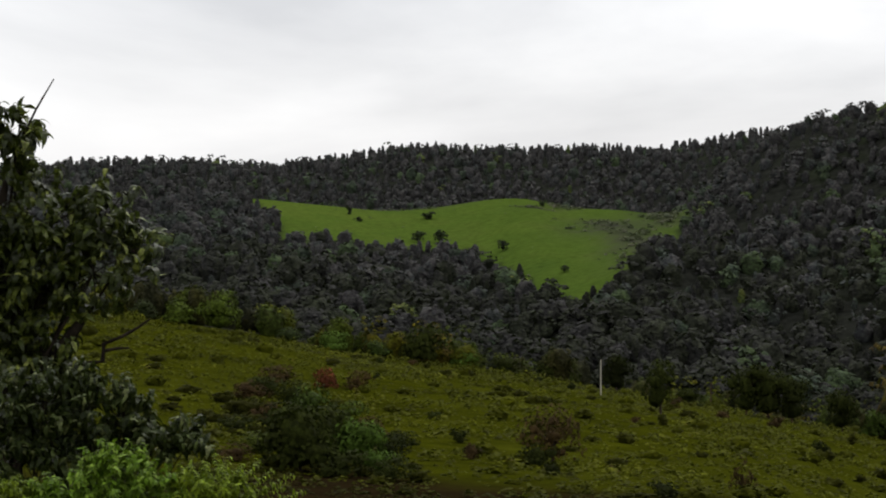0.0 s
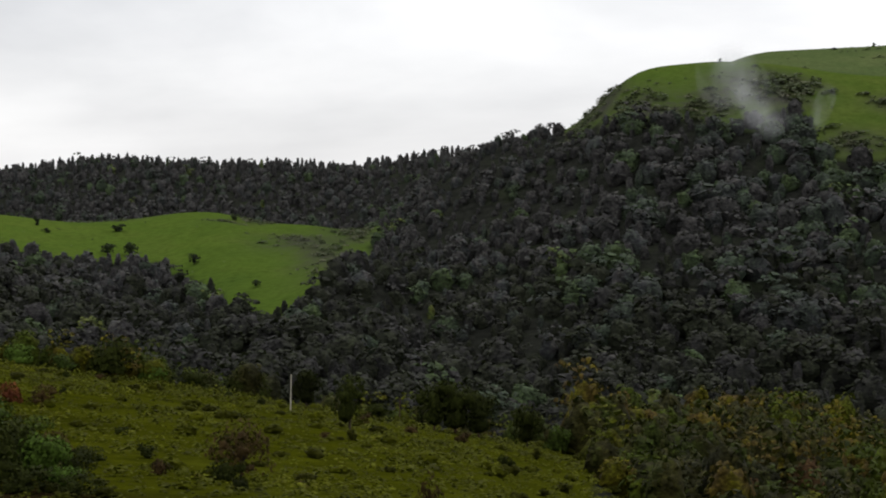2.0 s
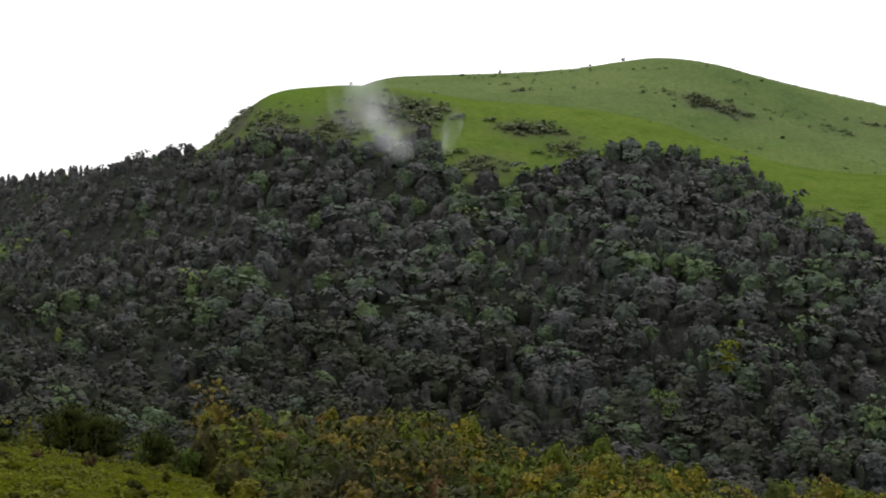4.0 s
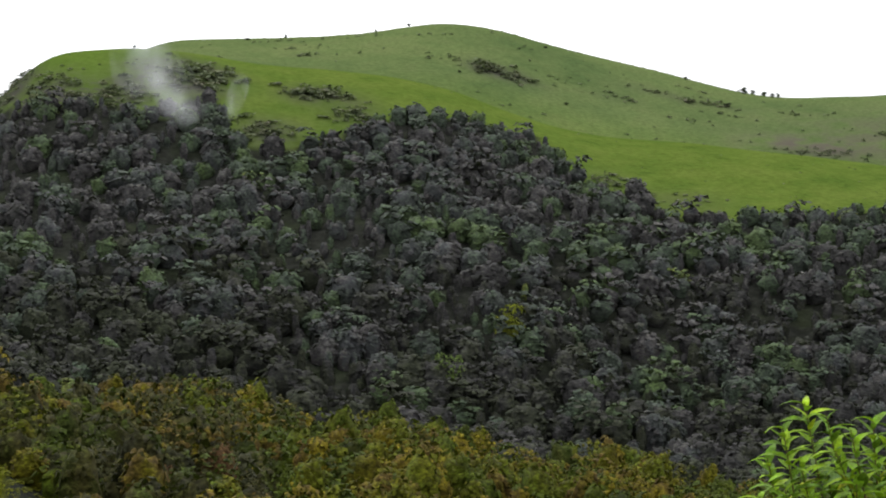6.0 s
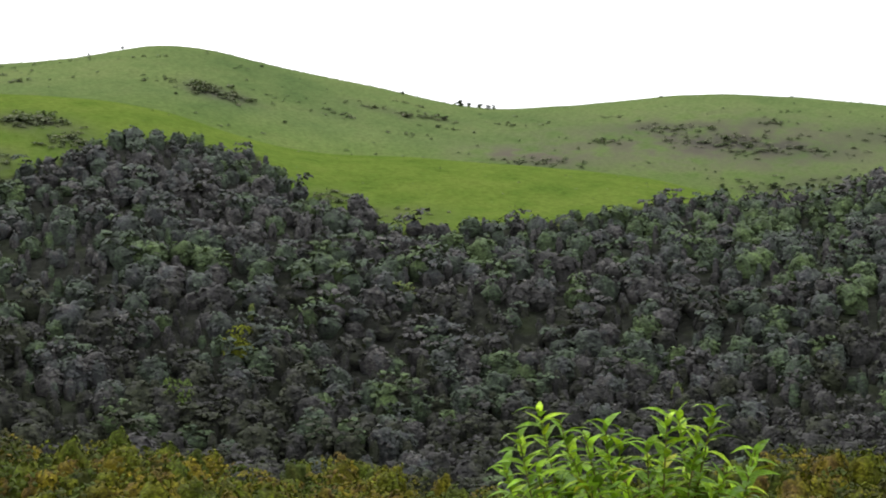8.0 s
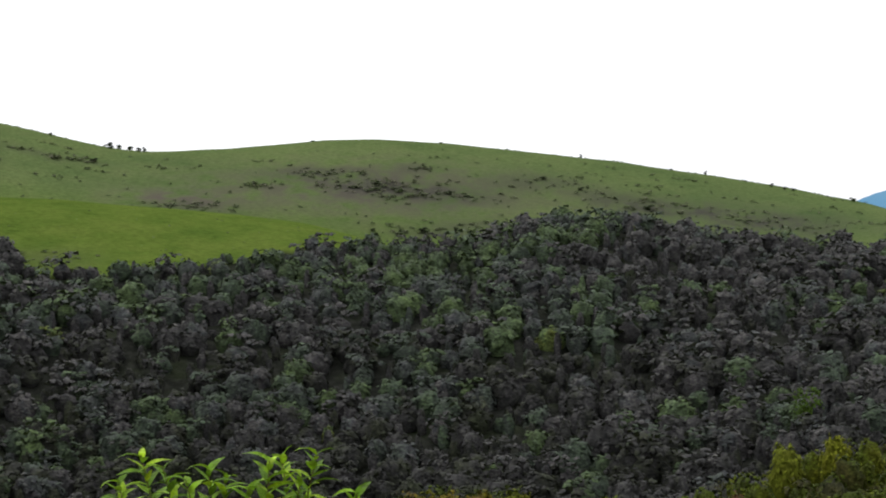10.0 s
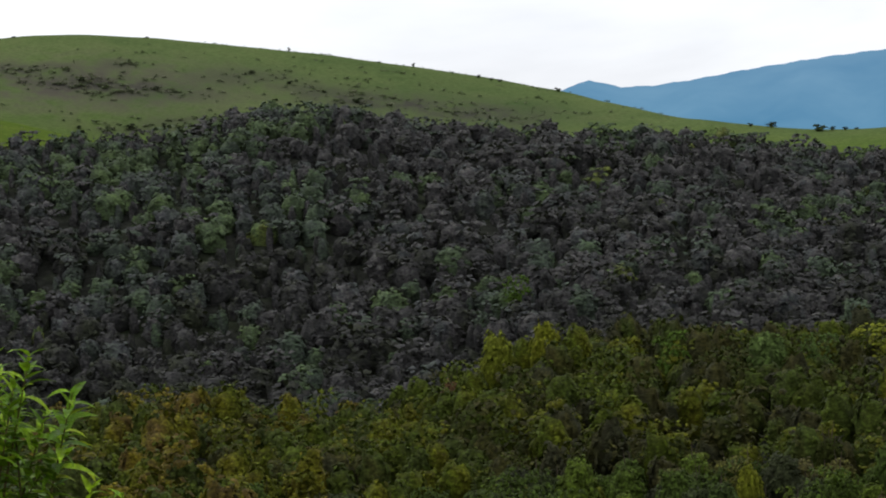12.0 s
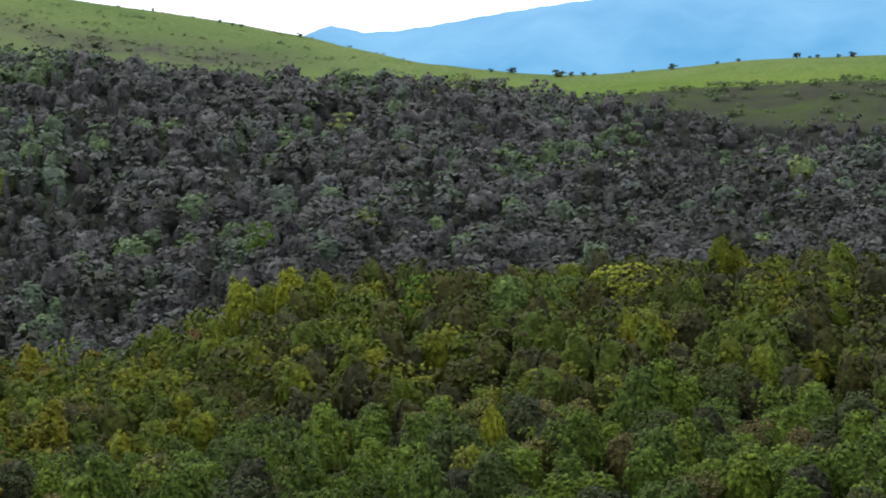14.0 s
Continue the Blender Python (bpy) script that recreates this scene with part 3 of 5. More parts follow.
def flat_lobes(g, count):
    """Lobes of a layered, flat-topped crown."""
    out = [((0.0, 0.0, 0.45), (0.6, 0.6, 0.42))]
    for k in range(count):
        a = k * 2.4 + g.uniform(-0.4, 0.4)
        d = 0.0 if k == 0 else g.uniform(0.3, 0.75)
        out.append(((d * math.cos(a), d * math.sin(a), 0.95 + 0.32 * (k % 3) - 0.35 * d), (g.uniform(0.38, 0.6), g.uniform(0.38, 0.6), 0.25)))
    return out


def stand(name, templates, spots, mat, label, category):
    """Many trees nobody could count, as one object. spots: x, y, z, width, height, turn, kind, tint."""
    V, F, T, N, n0 = [], [], [], [], 0
    for k, (tv, tf, tn) in enumerate(templates):
        s = spots[spots[:, 6] == k]
        if not len(s):
            continue
        c, si = np.cos(s[:, 5])[:, None], np.sin(s[:, 5])[:, None]
        x = (tv[:, 0] * c - tv[:, 1] * si) * s[:, 3:4] + s[:, 0:1]
        y = (tv[:, 0] * si + tv[:, 1] * c) * s[:, 3:4] + s[:, 1:2]
        z = tv[:, 2] * s[:, 4:5] + s[:, 2:3]
        V.append(np.stack([x, y, z], 2).reshape(-1, 3))
        N.append(np.stack([tn[:, 0] * c - tn[:, 1] * si, tn[:, 0] * si + tn[:, 1] * c, np.broadcast_to(tn[:, 2], x.shape)], 2).reshape(-1, 3))
        F.append((tf[None] + (np.arange(len(s)) * len(tv))[:, None, None]).reshape(-1, 4) + n0)
        sway = 0.10 * np.sin(4.1 * tv[:, 0] + 1 + 2 * tv[:, 2]) * np.sin(3.7 * tv[:, 1] + 2 + k)
        T.append(np.clip(s[:, 7:8] + sway[None], 0, 1).ravel())
        n0 += len(tv) * len(s)
    ob = new(name, mesh_from(name, np.concatenate(V), np.concatenate(F), mat, {"tint": np.concatenate(T)}, True, np.concatenate(N)))
    return tagged(ob, label, category, kind="stuff")


def scatter(r0, r1, a0, a1, gap, g):
    """Loosely even places between two distances and headings."""
    pts = []
    r = r0
    row = 0
    while r < r1:
        step = np.degrees(gap / r)
        a = np.arange(a0, a1, step) + (row % 2) * step / 2
        a = a + g.uniform(-0.36, 0.36, len(a)) * step
        rr = r + g.uniform(-0.36, 0.36, len(a)) * gap
        pts.append(np.stack([a, rr], 1))
        r += gap * 0.87
        row += 1
    return np.concatenate(pts)


def by_heading(pairs, a):
    return np.interp(a, [p[0] for p in pairs], [p[1] for p in pairs])


# upper limit of the hillside forest, and lower limit of the far meadow
FOREST_TOP = [(-13, 905), (-5.4, 905), (-4.5, 905), (8, 905), (12.2, 905), (12.7, 888), (13.4, 864), (14.6, 846), (16.2, 842), (17.5, 826), (18.2, 848), (19.0, 852), (19.6, 814),
              (20.5, 805), (22.5, 817), (23.5, 844), (25.8, 860), (28.2, 872), (29.1, 826), (30, 804), (31.5, 812), (31.7, 785), (34, 786),
              (36.4, 804), (38.4, 824), (40.8, 862), (43, 908), (46, 910), (61, 905), (63.0, 895), (64.2, 860), (65.5, 838), (68, 800), (76, 780)]
MEADOW_LOW = [(-5.6, 890), (-4.9, 800), (-4.46, 752), (-3, 768), (-2.6, 756), (-1.4, 764), (0.75, 784), (1.9, 726), (2.9, 650), (4.0, 642),
              (5.1, 650), (5.5, 690), (6.75, 760), (7.2, 890)]


def in_far_meadow(a, r):
    return (a > -5.6) & (a < 7.2) & (r > by_heading(MEADOW_LOW, a)) & (r < 950)


def wooded(a, r):
    """Where trees stand close together on the hills."""
    up = (r < by_heading(FOREST_TOP, a)) & ~in_far_meadow(a, r)
    ridge = (a < 13.4) & (r > np.where(a > 7, 880, 1120)) & (r < 1410) & ~(a > 12.2)
    low = by_heading([(-16, 430), (12.5, 455), (16, 470), (76, 470)], a)
    return (r > low) & (up | ridge)


# thickets on the open slopes: heading, distance, spread both ways, bushes, greatest width
THICKETS = ((12.9, 895, 0.45, 24, 60, 2.2), (13.5, 915, 0.35, 18, 40, 2.2), (41.6, 1252, 1.6, 12, 80, 2.6), (40.2, 1275, 1.2, 8, 45, 2.2), (43.8, 1243, 1.3, 8, 40, 2.2), (42.9, 1290, 0.8, 6, 24, 2.0),
            (38.4, 1248, 0.4, 4, 14, 2.4), (26.8, 1250, 0.35, 8, 60, 3.6), (27.6, 1246, 0.5, 7, 36, 3.0), (36.2, 1200, 1.0, 6, 26, 2.0),
            (33.6, 1292, 0.5, 5, 16, 2.6), (32.5, 1282, 0.25, 5, 12, 3.0), (30.5, 1260, 0.5, 6, 12, 2.4), (31.5, 1290, 0.8, 6, 14, 2.0),
            (14.9, 850, 1.2, 12, 45, 3.0), (17.6, 890, 1.2, 20, 40, 1.8), (21.9, 872, 0.8, 7, 60, 3.0), (18.9, 878, 0.6, 14, 60, 3.4), (18.3, 880, 0.5, 14, 40, 3.0), (14.4, 872, 0.7, 16, 30, 2.6),
            (16.4, 855, 0.8, 12, 50, 2.4), (23.0, 850, 0.6, 10, 30, 2.4), (20.6, 822, 0.8, 10, 50, 2.6), (21.6, 1262, 0.25, 4, 10, 2.4), (46.6, 1280, 1.6, 14, 26, 2.2), (49.5, 1250, 2.0, 14, 34, 2.6),
            (48.3, 1262, 0.4, 5, 12, 2.8), (53, 1240, 2.5, 30, 60, 1.8), (43.0, 1176, 1.2, 5, 22, 2.4), (45, 1190, 1.5, 10, 30, 2.2),
            (30.3, 822, 0.5, 10, 24, 2.2), (32.5, 806, 1.2, 10, 16, 1.6), (-0.5, 893, 1.2, 4, 16, 1.8), (2.6, 852, 0.5, 4, 20, 1.4),
            (5.5, 740, 0.7, 40, 60, 2.0), (4.6, 800, 0.9, 20, 50, 1.5), (6.3, 850, 0.6, 30, 60, 2.4), (3.4, 880, 0.4, 10, 22, 2.4))


# ---- ground ----
ga = np.concatenate([np.arange(-180, -18, 6.0), np.arange(-18, 78, 0.3), np.arange(78, 180, 6.0)])
gr = RINGS
A2, R2 = np.meshgrid(ga, gr, indexing="ij")
gx, gy, gz = at(A2, R2)
gz[:, 0] = gz[:, 0].mean()
ni, nj = A2.shape
idx = np.arange(ni * nj).reshape(ni, nj)
quads = np.stack([idx, np.roll(idx, -1, 0)], 2)
gf = np.stack([quads[:, :-1, 0], quads[:, :-1, 1], quads[:, 1:, 1], quads[:, 1:, 0]], -1).reshape(-1, 4)
gv = np.stack([gx, gy, gz], 2).reshape(-1, 3)
half = np.arange(0, ni // 2 - 1)
gf = np.concatenate([gf, idx[:, 0][np.stack([half, half + 1, ni - 2 - half, ni - 1 - half], 1)][:, ::-1]])
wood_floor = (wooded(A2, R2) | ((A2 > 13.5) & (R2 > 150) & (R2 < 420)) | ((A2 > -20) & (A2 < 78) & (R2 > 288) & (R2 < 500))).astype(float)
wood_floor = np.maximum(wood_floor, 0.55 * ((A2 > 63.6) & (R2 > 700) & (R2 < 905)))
gold = (R2 > 740) * np.clip((line_r(SPUR, A2) + 22 - R2) / 8, 0, 1) * np.clip((A2 - 16.5) / 5, 0.0, 1) * (A2 > 13) * np.clip((47 - A2) / 3, 0, 1)
dry = np.exp(-((A2 - 41.5) / 4.8) ** 2) * np.exp(-((R2 - 1250) / 50) ** 2) * 1.0 +  \
    np.exp(-((A2 - 36) / 1.6) ** 2) * np.exp(-((R2 - 1215) / 22) ** 2)
dry = dry + (A2 < 3) * np.exp(-((R2 - 270) / 14) ** 2) * 0.8
brush = np.zeros_like(A2)
for a0, r0, sa, sr, count, _ in THICKETS:
    brush += min(1.0, count / 40) * np.exp(-((A2 - a0) / (sa * 0.9 + 0.25)) ** 2 - ((R2 - r0) / (sr * 1.2 + 4)) ** 2)
brush = np.maximum(brush, 0.95 * (A2 > 62.5) * np.clip((940 - R2) / 40, 0, 1) * (R2 > 700))
# pale: painted haze from 1090 m on; the dip before it stays dark like shade
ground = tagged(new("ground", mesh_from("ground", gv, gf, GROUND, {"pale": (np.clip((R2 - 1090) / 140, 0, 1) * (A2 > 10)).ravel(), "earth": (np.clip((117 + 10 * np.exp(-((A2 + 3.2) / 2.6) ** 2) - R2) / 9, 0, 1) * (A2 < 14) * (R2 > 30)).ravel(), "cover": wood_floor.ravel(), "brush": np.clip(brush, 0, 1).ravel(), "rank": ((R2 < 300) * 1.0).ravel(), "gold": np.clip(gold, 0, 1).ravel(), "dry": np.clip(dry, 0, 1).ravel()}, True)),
                "green grassy hills and wooded valley floor", "ground", kind="structure")

# ---- far mountains ----
mt = [(40, 1.0), (52, 0.9), (54.6, 1.15), (55.4, 1.42), (56.2, 1.68), (57.1, 1.45), (58, 1.46), (59.2, 1.6), (60.6, 1.82), (62, 2.0), (63, 2.12), (65.8, 2.38),
      (67, 2.2), (70, 2.3), (76, 2.0), (100, 1.2)]
ma = np.arange(40, 100, 0.15)
top = 4500 * np.tan(np.radians(np.interp(ma, [p[0] for p in mt], [p[1] for p in mt]) + 0.012 * np.sin(ma * 7) + 0.006 * np.sin(ma * 19 + 1)))
mv, steps = [], np.array([(3900, 0.0), (4100, 0.35), (4300, 0.72), (4500, 1.0), (4750, 0.4)])
for d0, f0 in steps:
    wob = 60 * np.sin(ma * 2.1 + d0) * f0 * (1 - f0)
    mv.append(np.stack([d0 * np.sin(np.radians(ma)), d0 * np.cos(np.radians(ma)), -60 + (top + 60) * f0 + wob], 1))
mv = np.concatenate(mv)
mi = np.arange(len(mv)).reshape(len(steps), -1)
mf = np.stack([mi[:-1, :-1], mi[:-1, 1:], mi[1:, 1:], mi[1:, :-1]], -1).reshape(-1, 4)
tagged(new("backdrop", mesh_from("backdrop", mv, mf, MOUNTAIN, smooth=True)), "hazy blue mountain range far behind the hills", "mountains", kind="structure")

# ---- hillside forest ----
g = np.random.default_rng(11)
SOFT = dict(tier=0.4, flat=0.5, low=-0.25, calm=0.45, hug=True, tents=True)
FLAT = dict(tier=0.7, flat=0.35, low=0.1, calm=0.3, tents=True)
UPRIGHT = dict(tier=0.15, flat=0.6, low=-0.5, calm=0.45, hug=True, tents=True)


def broad(g, rings, segs):
    return dome(g, rings, segs, g.uniform(0.76, 0.90), 0.0, g.uniform(1.15, 1.4), peak=g.uniform(0.7, 0.95), waist=0.7)


def squat(g, rings, segs):
    return dome(g, rings, segs, 0.62, 0.0, 0.95, rough=0.16, peak=0.8, waist=0.4)


def spire(g, rings, segs):
    return dome(g, rings, segs, g.uniform(0.60, 0.74), 0.0, g.uniform(2.6, 3.2), rough=0.13, peak=g.uniform(0.8, 1.1), waist=0.8)


def forest_kinds(g, rings, segs, caps, cap, cards, size):
    """Nine crowns: five domes, two layered flat-topped ones, two narrow upright ones."""
    return [clumps(small_lobes(g, 16), cards, size, g, shell=broad(g, rings, segs), caps=caps, cap=cap, **SOFT) for _ in range(5)] + \
           [clumps(flat_lobes(g, 9), cards, size, g, shell=squat(g, rings, segs), caps=caps, cap=cap * 1.2, **FLAT) for _ in range(2)] + \
           [clumps(tall_lobes(g, 6), cards, size, g, shell=spire(g, rings + 1, segs - 1), caps=caps, cap=cap, **UPRIGHT) for _ in range(2)]


near_round = forest_kinds(g, 4, 8, 60, 0.138, 8, 0.08)
far_round = forest_kinds(g, 4, 7, 35, 0.165, 5, 0.10)
ridge_round = forest_kinds(g, 3, 6, 15, 0.22, 4, 0.15)


def forest_spots(p, g, tallness=None):
    a, r = p[:, 0], p[:, 1]
    x, y, z = at(a, r)
    n = len(p)
    patch = swell(x, y, 90, 5)
    kind = g.choice(9, n, p=[0.11, 0.11, 0.11, 0.11, 0.11, 0.09, 0.09, 0.135, 0.135])
    upright = (patch > 0.25) & (g.random(n) < 0.5) & (r < by_heading(FOREST_TOP, a) - 25)
    kind = np.where(upright, g.integers(7, 9, n), kind)
    if tallness is not None:
        grove = np.where(swell(x, y, 45, 41) > 0.05, 1.0, 0.2)
        kind = np.where(g.random(n) < tallness(a, r) * grove, g.integers(7, 9, n), kind)
    # upper trees on the left: more upright, haze put into a paler tint
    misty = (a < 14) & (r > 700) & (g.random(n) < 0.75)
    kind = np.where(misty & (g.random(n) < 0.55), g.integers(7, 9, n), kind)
    tall = kind >= 7
    big = g.beta(1.6, 2.4, n)
    width = np.where(tall, np.where(misty, 1.25, 1.0) * g.uniform(2.4, 3.7, n), 4.1 + 4.7 * big)
    height = np.where(tall, g.uniform(1.5, 3.2, n), (4.3 + 4.8 * big) * g.uniform(0.85, 1.15, n))
    small = np.where((a < 13) & (r > 600), 0.74, 1.0) * np.where(r > 1000, 0.9, 1.0)
    small = small * np.where((a > 7) & (a < 13.8) & (r > 770), np.where((r > 850) & (a > 9.5), 0.68, 0.86), 1.0) * np.where((a > 13.8) & (r > by_heading(FOREST_TOP, a) - 25), 0.8, 1.0)
    small = small * np.where((a > 63.5) & (r > 720), 0.7, 1.0)
    width, height = width * small, height * np.where(tall, np.where(r > 1300, 1, small), small ** 0.7)
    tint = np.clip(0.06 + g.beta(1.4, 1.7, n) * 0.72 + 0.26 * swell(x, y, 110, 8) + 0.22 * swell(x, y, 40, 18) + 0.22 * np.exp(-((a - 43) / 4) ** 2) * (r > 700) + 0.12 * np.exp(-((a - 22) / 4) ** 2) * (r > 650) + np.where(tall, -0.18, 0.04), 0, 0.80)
    # tint floor rises past 690 m: greyer leaves stand for haze
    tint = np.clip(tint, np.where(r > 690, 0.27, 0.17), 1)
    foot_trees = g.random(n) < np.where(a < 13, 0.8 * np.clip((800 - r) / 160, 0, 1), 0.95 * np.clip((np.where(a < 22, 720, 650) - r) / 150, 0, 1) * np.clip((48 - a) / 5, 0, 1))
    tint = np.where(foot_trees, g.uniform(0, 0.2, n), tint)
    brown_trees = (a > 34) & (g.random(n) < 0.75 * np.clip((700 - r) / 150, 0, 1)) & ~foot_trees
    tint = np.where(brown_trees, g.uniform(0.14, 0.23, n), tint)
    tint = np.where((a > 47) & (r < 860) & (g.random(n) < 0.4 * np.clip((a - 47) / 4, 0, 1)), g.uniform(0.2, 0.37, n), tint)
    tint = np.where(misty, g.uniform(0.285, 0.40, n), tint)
    tint = np.where(g.random(n) < 0.006, g.uniform(0.93, 1.0, n), tint)
    return np.stack([x, y, z - 0.9, width, height, g.uniform(0, 6.28, n), kind, tint], 1)


p = scatter(430, 640, -14.5, 74, 8.0, g)
p = p[wooded(p[:, 0], p[:, 1])]
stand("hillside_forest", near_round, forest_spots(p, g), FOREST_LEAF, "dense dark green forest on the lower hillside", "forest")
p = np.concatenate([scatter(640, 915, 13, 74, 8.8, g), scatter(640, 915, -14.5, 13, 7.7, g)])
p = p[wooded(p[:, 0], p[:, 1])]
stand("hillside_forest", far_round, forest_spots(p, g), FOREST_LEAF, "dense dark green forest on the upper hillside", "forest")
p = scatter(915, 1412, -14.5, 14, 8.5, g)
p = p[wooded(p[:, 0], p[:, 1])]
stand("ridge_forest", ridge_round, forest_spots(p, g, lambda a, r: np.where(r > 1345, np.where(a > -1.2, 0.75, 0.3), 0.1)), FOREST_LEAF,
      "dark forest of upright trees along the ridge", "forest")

# scrub on the open slopes
bush_tpl = [clumps(round_lobes(g, 5, 0.9, 0.7, 0.42), 22, 0.30, g, flat=0.4, cores=0, tier=0.5, low=0.0, top=1.5) for _ in range(4)]


def low_spots(p, g, w0, w1, tint0=0.0, tint1=1.0, squash=0.8):
    x, y, z = at(p[:, 0], p[:, 1])
    n = len(p)
    w = g.uniform(w0, w1, n)
    return np.stack([x, y, z - 0.1, w, w * squash * g.uniform(0.7, 1.2, n), g.uniform(0, 6.28, n), g.integers(0, 4, n), g.uniform(tint0, tint1, n)], 1)


p = scatter(725, 1010, 61.5, 75, 7.0, g)
x, y, _ = at(p[:, 0], p[:, 1])
p = p + g.normal(0, 1, p.shape) * np.array([0.2, 3.0])
thin = np.where(p[:, 1] < 915, 0.35, 0.04) + 0.5 * swell(x, y, 45, 21)
p = p[(p[:, 1] > by_heading(FOREST_TOP, p[:, 0])) & (g.random(len(p)) < thin)]
scrub = [low_spots(p, g, 1.2, 4.0, 0.0, 0.05)]
# brown scrub on the far hill, on the bank of the near hill and thin lines elsewhere
for a0, r0, sa, sr, count, w1 in THICKETS:
    count = int(count * 1.1)
    q = np.stack([g.normal(a0, sa * 0.6, count), g.normal(r0, sr * 0.7, count)], 1)
    scrub.append(low_spots(q, g, 0.7, w1 * 1.2, 0.2, 1.0, 0.7))
    scrub.append(low_spots(q[: count // 7], g, w1, w1 * 1.5, 0.1, 0.8, 0.6))
# low bushes along the skyline and in short rows across the far hill
for a0, a1, count in ((19.5, 24.6, 70), (26.6, 35.2, 90), (45, 56, 70)):
    q = np.stack([g.uniform(a0, a1, count), g.uniform(1378, 1396, count)], 1)
    scrub.append(low_spots(q, g, 0.4, 1.3, 0.1, 0.8))
for k in range(38):
    a0, r0 = g.uniform(18, 56), g.uniform(1180, 1340)
    q = np.stack([a0 + g.normal(0, 0.35, 9), r0 + g.normal(0, 2.5, 9)], 1)
    scrub.append(low_spots(q, g, 0.6, 2.6, 0.1, 0.7, 0.65))
# single bushes scattered over the grass
q = np.stack([g.uniform(14, 60, 330), g.uniform(1120, 1345, 330)], 1)
scrub.append(low_spots(q, g, 0.4, 2.1, 0.0, 0.8))
q = np.stack([g.uniform(14, 44, 150), g.uniform(790, 935, 150)], 1)
q = q[q[:, 1] > by_heading(FOREST_TOP, q[:, 0])]
scrub.append(low_spots(q, g, 0.3, 1.0))
q = np.stack([g.uniform(-4, 6, 40), g.uniform(740, 890, 40)], 1)
scrub.append(low_spots(q[in_far_meadow(q[:, 0], q[:, 1])], g, 0.3, 0.9))
stand("hill_scrub", bush_tpl, np.concatenate(scrub), SHRUB_LEAF, "dark low bushes scattered over the grassy slopes", "shrubs")

# ---- valley woodland: the nearest trees one by one, the rest together ----
def oval(g, rings, segs):
    return dome(g, rings, segs, g.uniform(0.72, 0.85), 0.1, g.uniform(1.4, 1.7), rough=0.18, peak=g.uniform(0.65, 0.8), waist=0.6)


wood_tpl = [clumps(small_lobes(g, 20), 20, 0.055, g, shell=broad(g, 4, 8), caps=64, cap=0.12, **SOFT) for _ in range(3)] + \
           [clumps(small_lobes(g, 20), 20, 0.055, g, shell=oval(g, 5, 8), caps=68, cap=0.12, **UPRIGHT) for _ in range(2)] + \
           [clumps(flat_lobes(g, 12), 20, 0.055, g, shell=squat(g, 4, 8), caps=60, cap=0.125, **FLAT) for _ in range(2)]
p = np.concatenate([scatter(165, 410, 12.5, 46, 6.4, g), scatter(165, 262, 46, 74, 5.3, g), scatter(262, 410, 46, 74, 6.4, g)])
hedge = scatter(289, 326, -14.5, 15, 5.2, g)
hedge = hedge[(g.random(len(hedge)) < 0.5) & ~((hedge[:, 0] > 4.2) & (hedge[:, 0] < 11) & (hedge[:, 1] < 306))]
p = p[(p[:, 1] < by_heading([(12.5, 290), (14, 330), (16, 410), (76, 410)], p[:, 0])) & (p[:, 1] > by_heading([(12.5, 280), (13.4, 230), (15, 190), (30, 200), (48, 205), (50, 165), (76, 165)], p[:, 0]))]
p = p[g.random(len(p)) < 0.88]
n_h = len(hedge)
p = np.concatenate([p, hedge])
x, y, z = at(p[:, 0], p[:, 1])
n_w = len(p)
size = g.beta(1.6, 2.0, n_w)
size[-n_h:] *= 0.25
warm = by_heading([(-15, 0.0), (11, 0.0), (13, 0.12), (18, 0.22), (24, 0.30), (30, 0.30), (36, 0.15), (44, 0.22), (50, 0.14), (56, -0.05), (76, -0.05)], p[:, 0])
woods = np.stack([x, y, z - 0.4, 2.5 + 2.3 * size, (3.0 + 4.2 * size) * g.uniform(0.8, 1.2, n_w), g.uniform(0, 6.28, n_w), g.integers(0, 7, n_w),
                  np.clip(g.beta(1.3, 1.7, n_w) * 0.85 + warm + 0.18 * swell(x, y, 40, 9), 0, 1)], 1)
woods[:, 3:5] *= np.where((p[:, 0] > 46) & (p[:, 1] < 262), 0.8, 1.0)[:, None]
woods[:, 7] = np.where(p[:, 0] > 49, np.clip(woods[:, 7], 0, 0.64), woods[:, 7])
brownish = (p[:, 0] > 12) & (p[:, 0] < 21) & (g.random(n_w) < 0.75)
woods[:, 7] = np.where(brownish, np.where(g.random(n_w) < 0.25, g.uniform(0.86, 0.92, n_w), g.uniform(0.0, 0.24, n_w)), woods[:, 7])
near_first = np.argsort(p[:, 1] + 300 * (p[:, 0] < 46))
single, rest = woods[near_first[:280]], woods[near_first[280:]]
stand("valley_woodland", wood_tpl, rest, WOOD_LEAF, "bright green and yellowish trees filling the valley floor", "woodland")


def tube(points, radii, sides=6):
    """A tapered limb along points."""
    pts = [Vector(q) for q in points]
    V, F = [], []
    for i, q in enumerate(pts):
        d = (pts[min(i + 1, len(pts) - 1)] - pts[max(i - 1, 0)]).normalized()
        u = d.orthogonal().normalized()
        w = d.cross(u)
        for k in range(sides):
            a = 2 * math.pi * k / sides
            V.append(q + (u * math.cos(a) + w * math.sin(a)) * radii[i])
        if i:
            b0 = (i - 1) * sides
            F += [(b0 + k, b0 + (k + 1) % sides, b0 + sides + (k + 1) % sides, b0 + sides + k) for k in range(sides)]
    return [tuple(v) for v in V], F


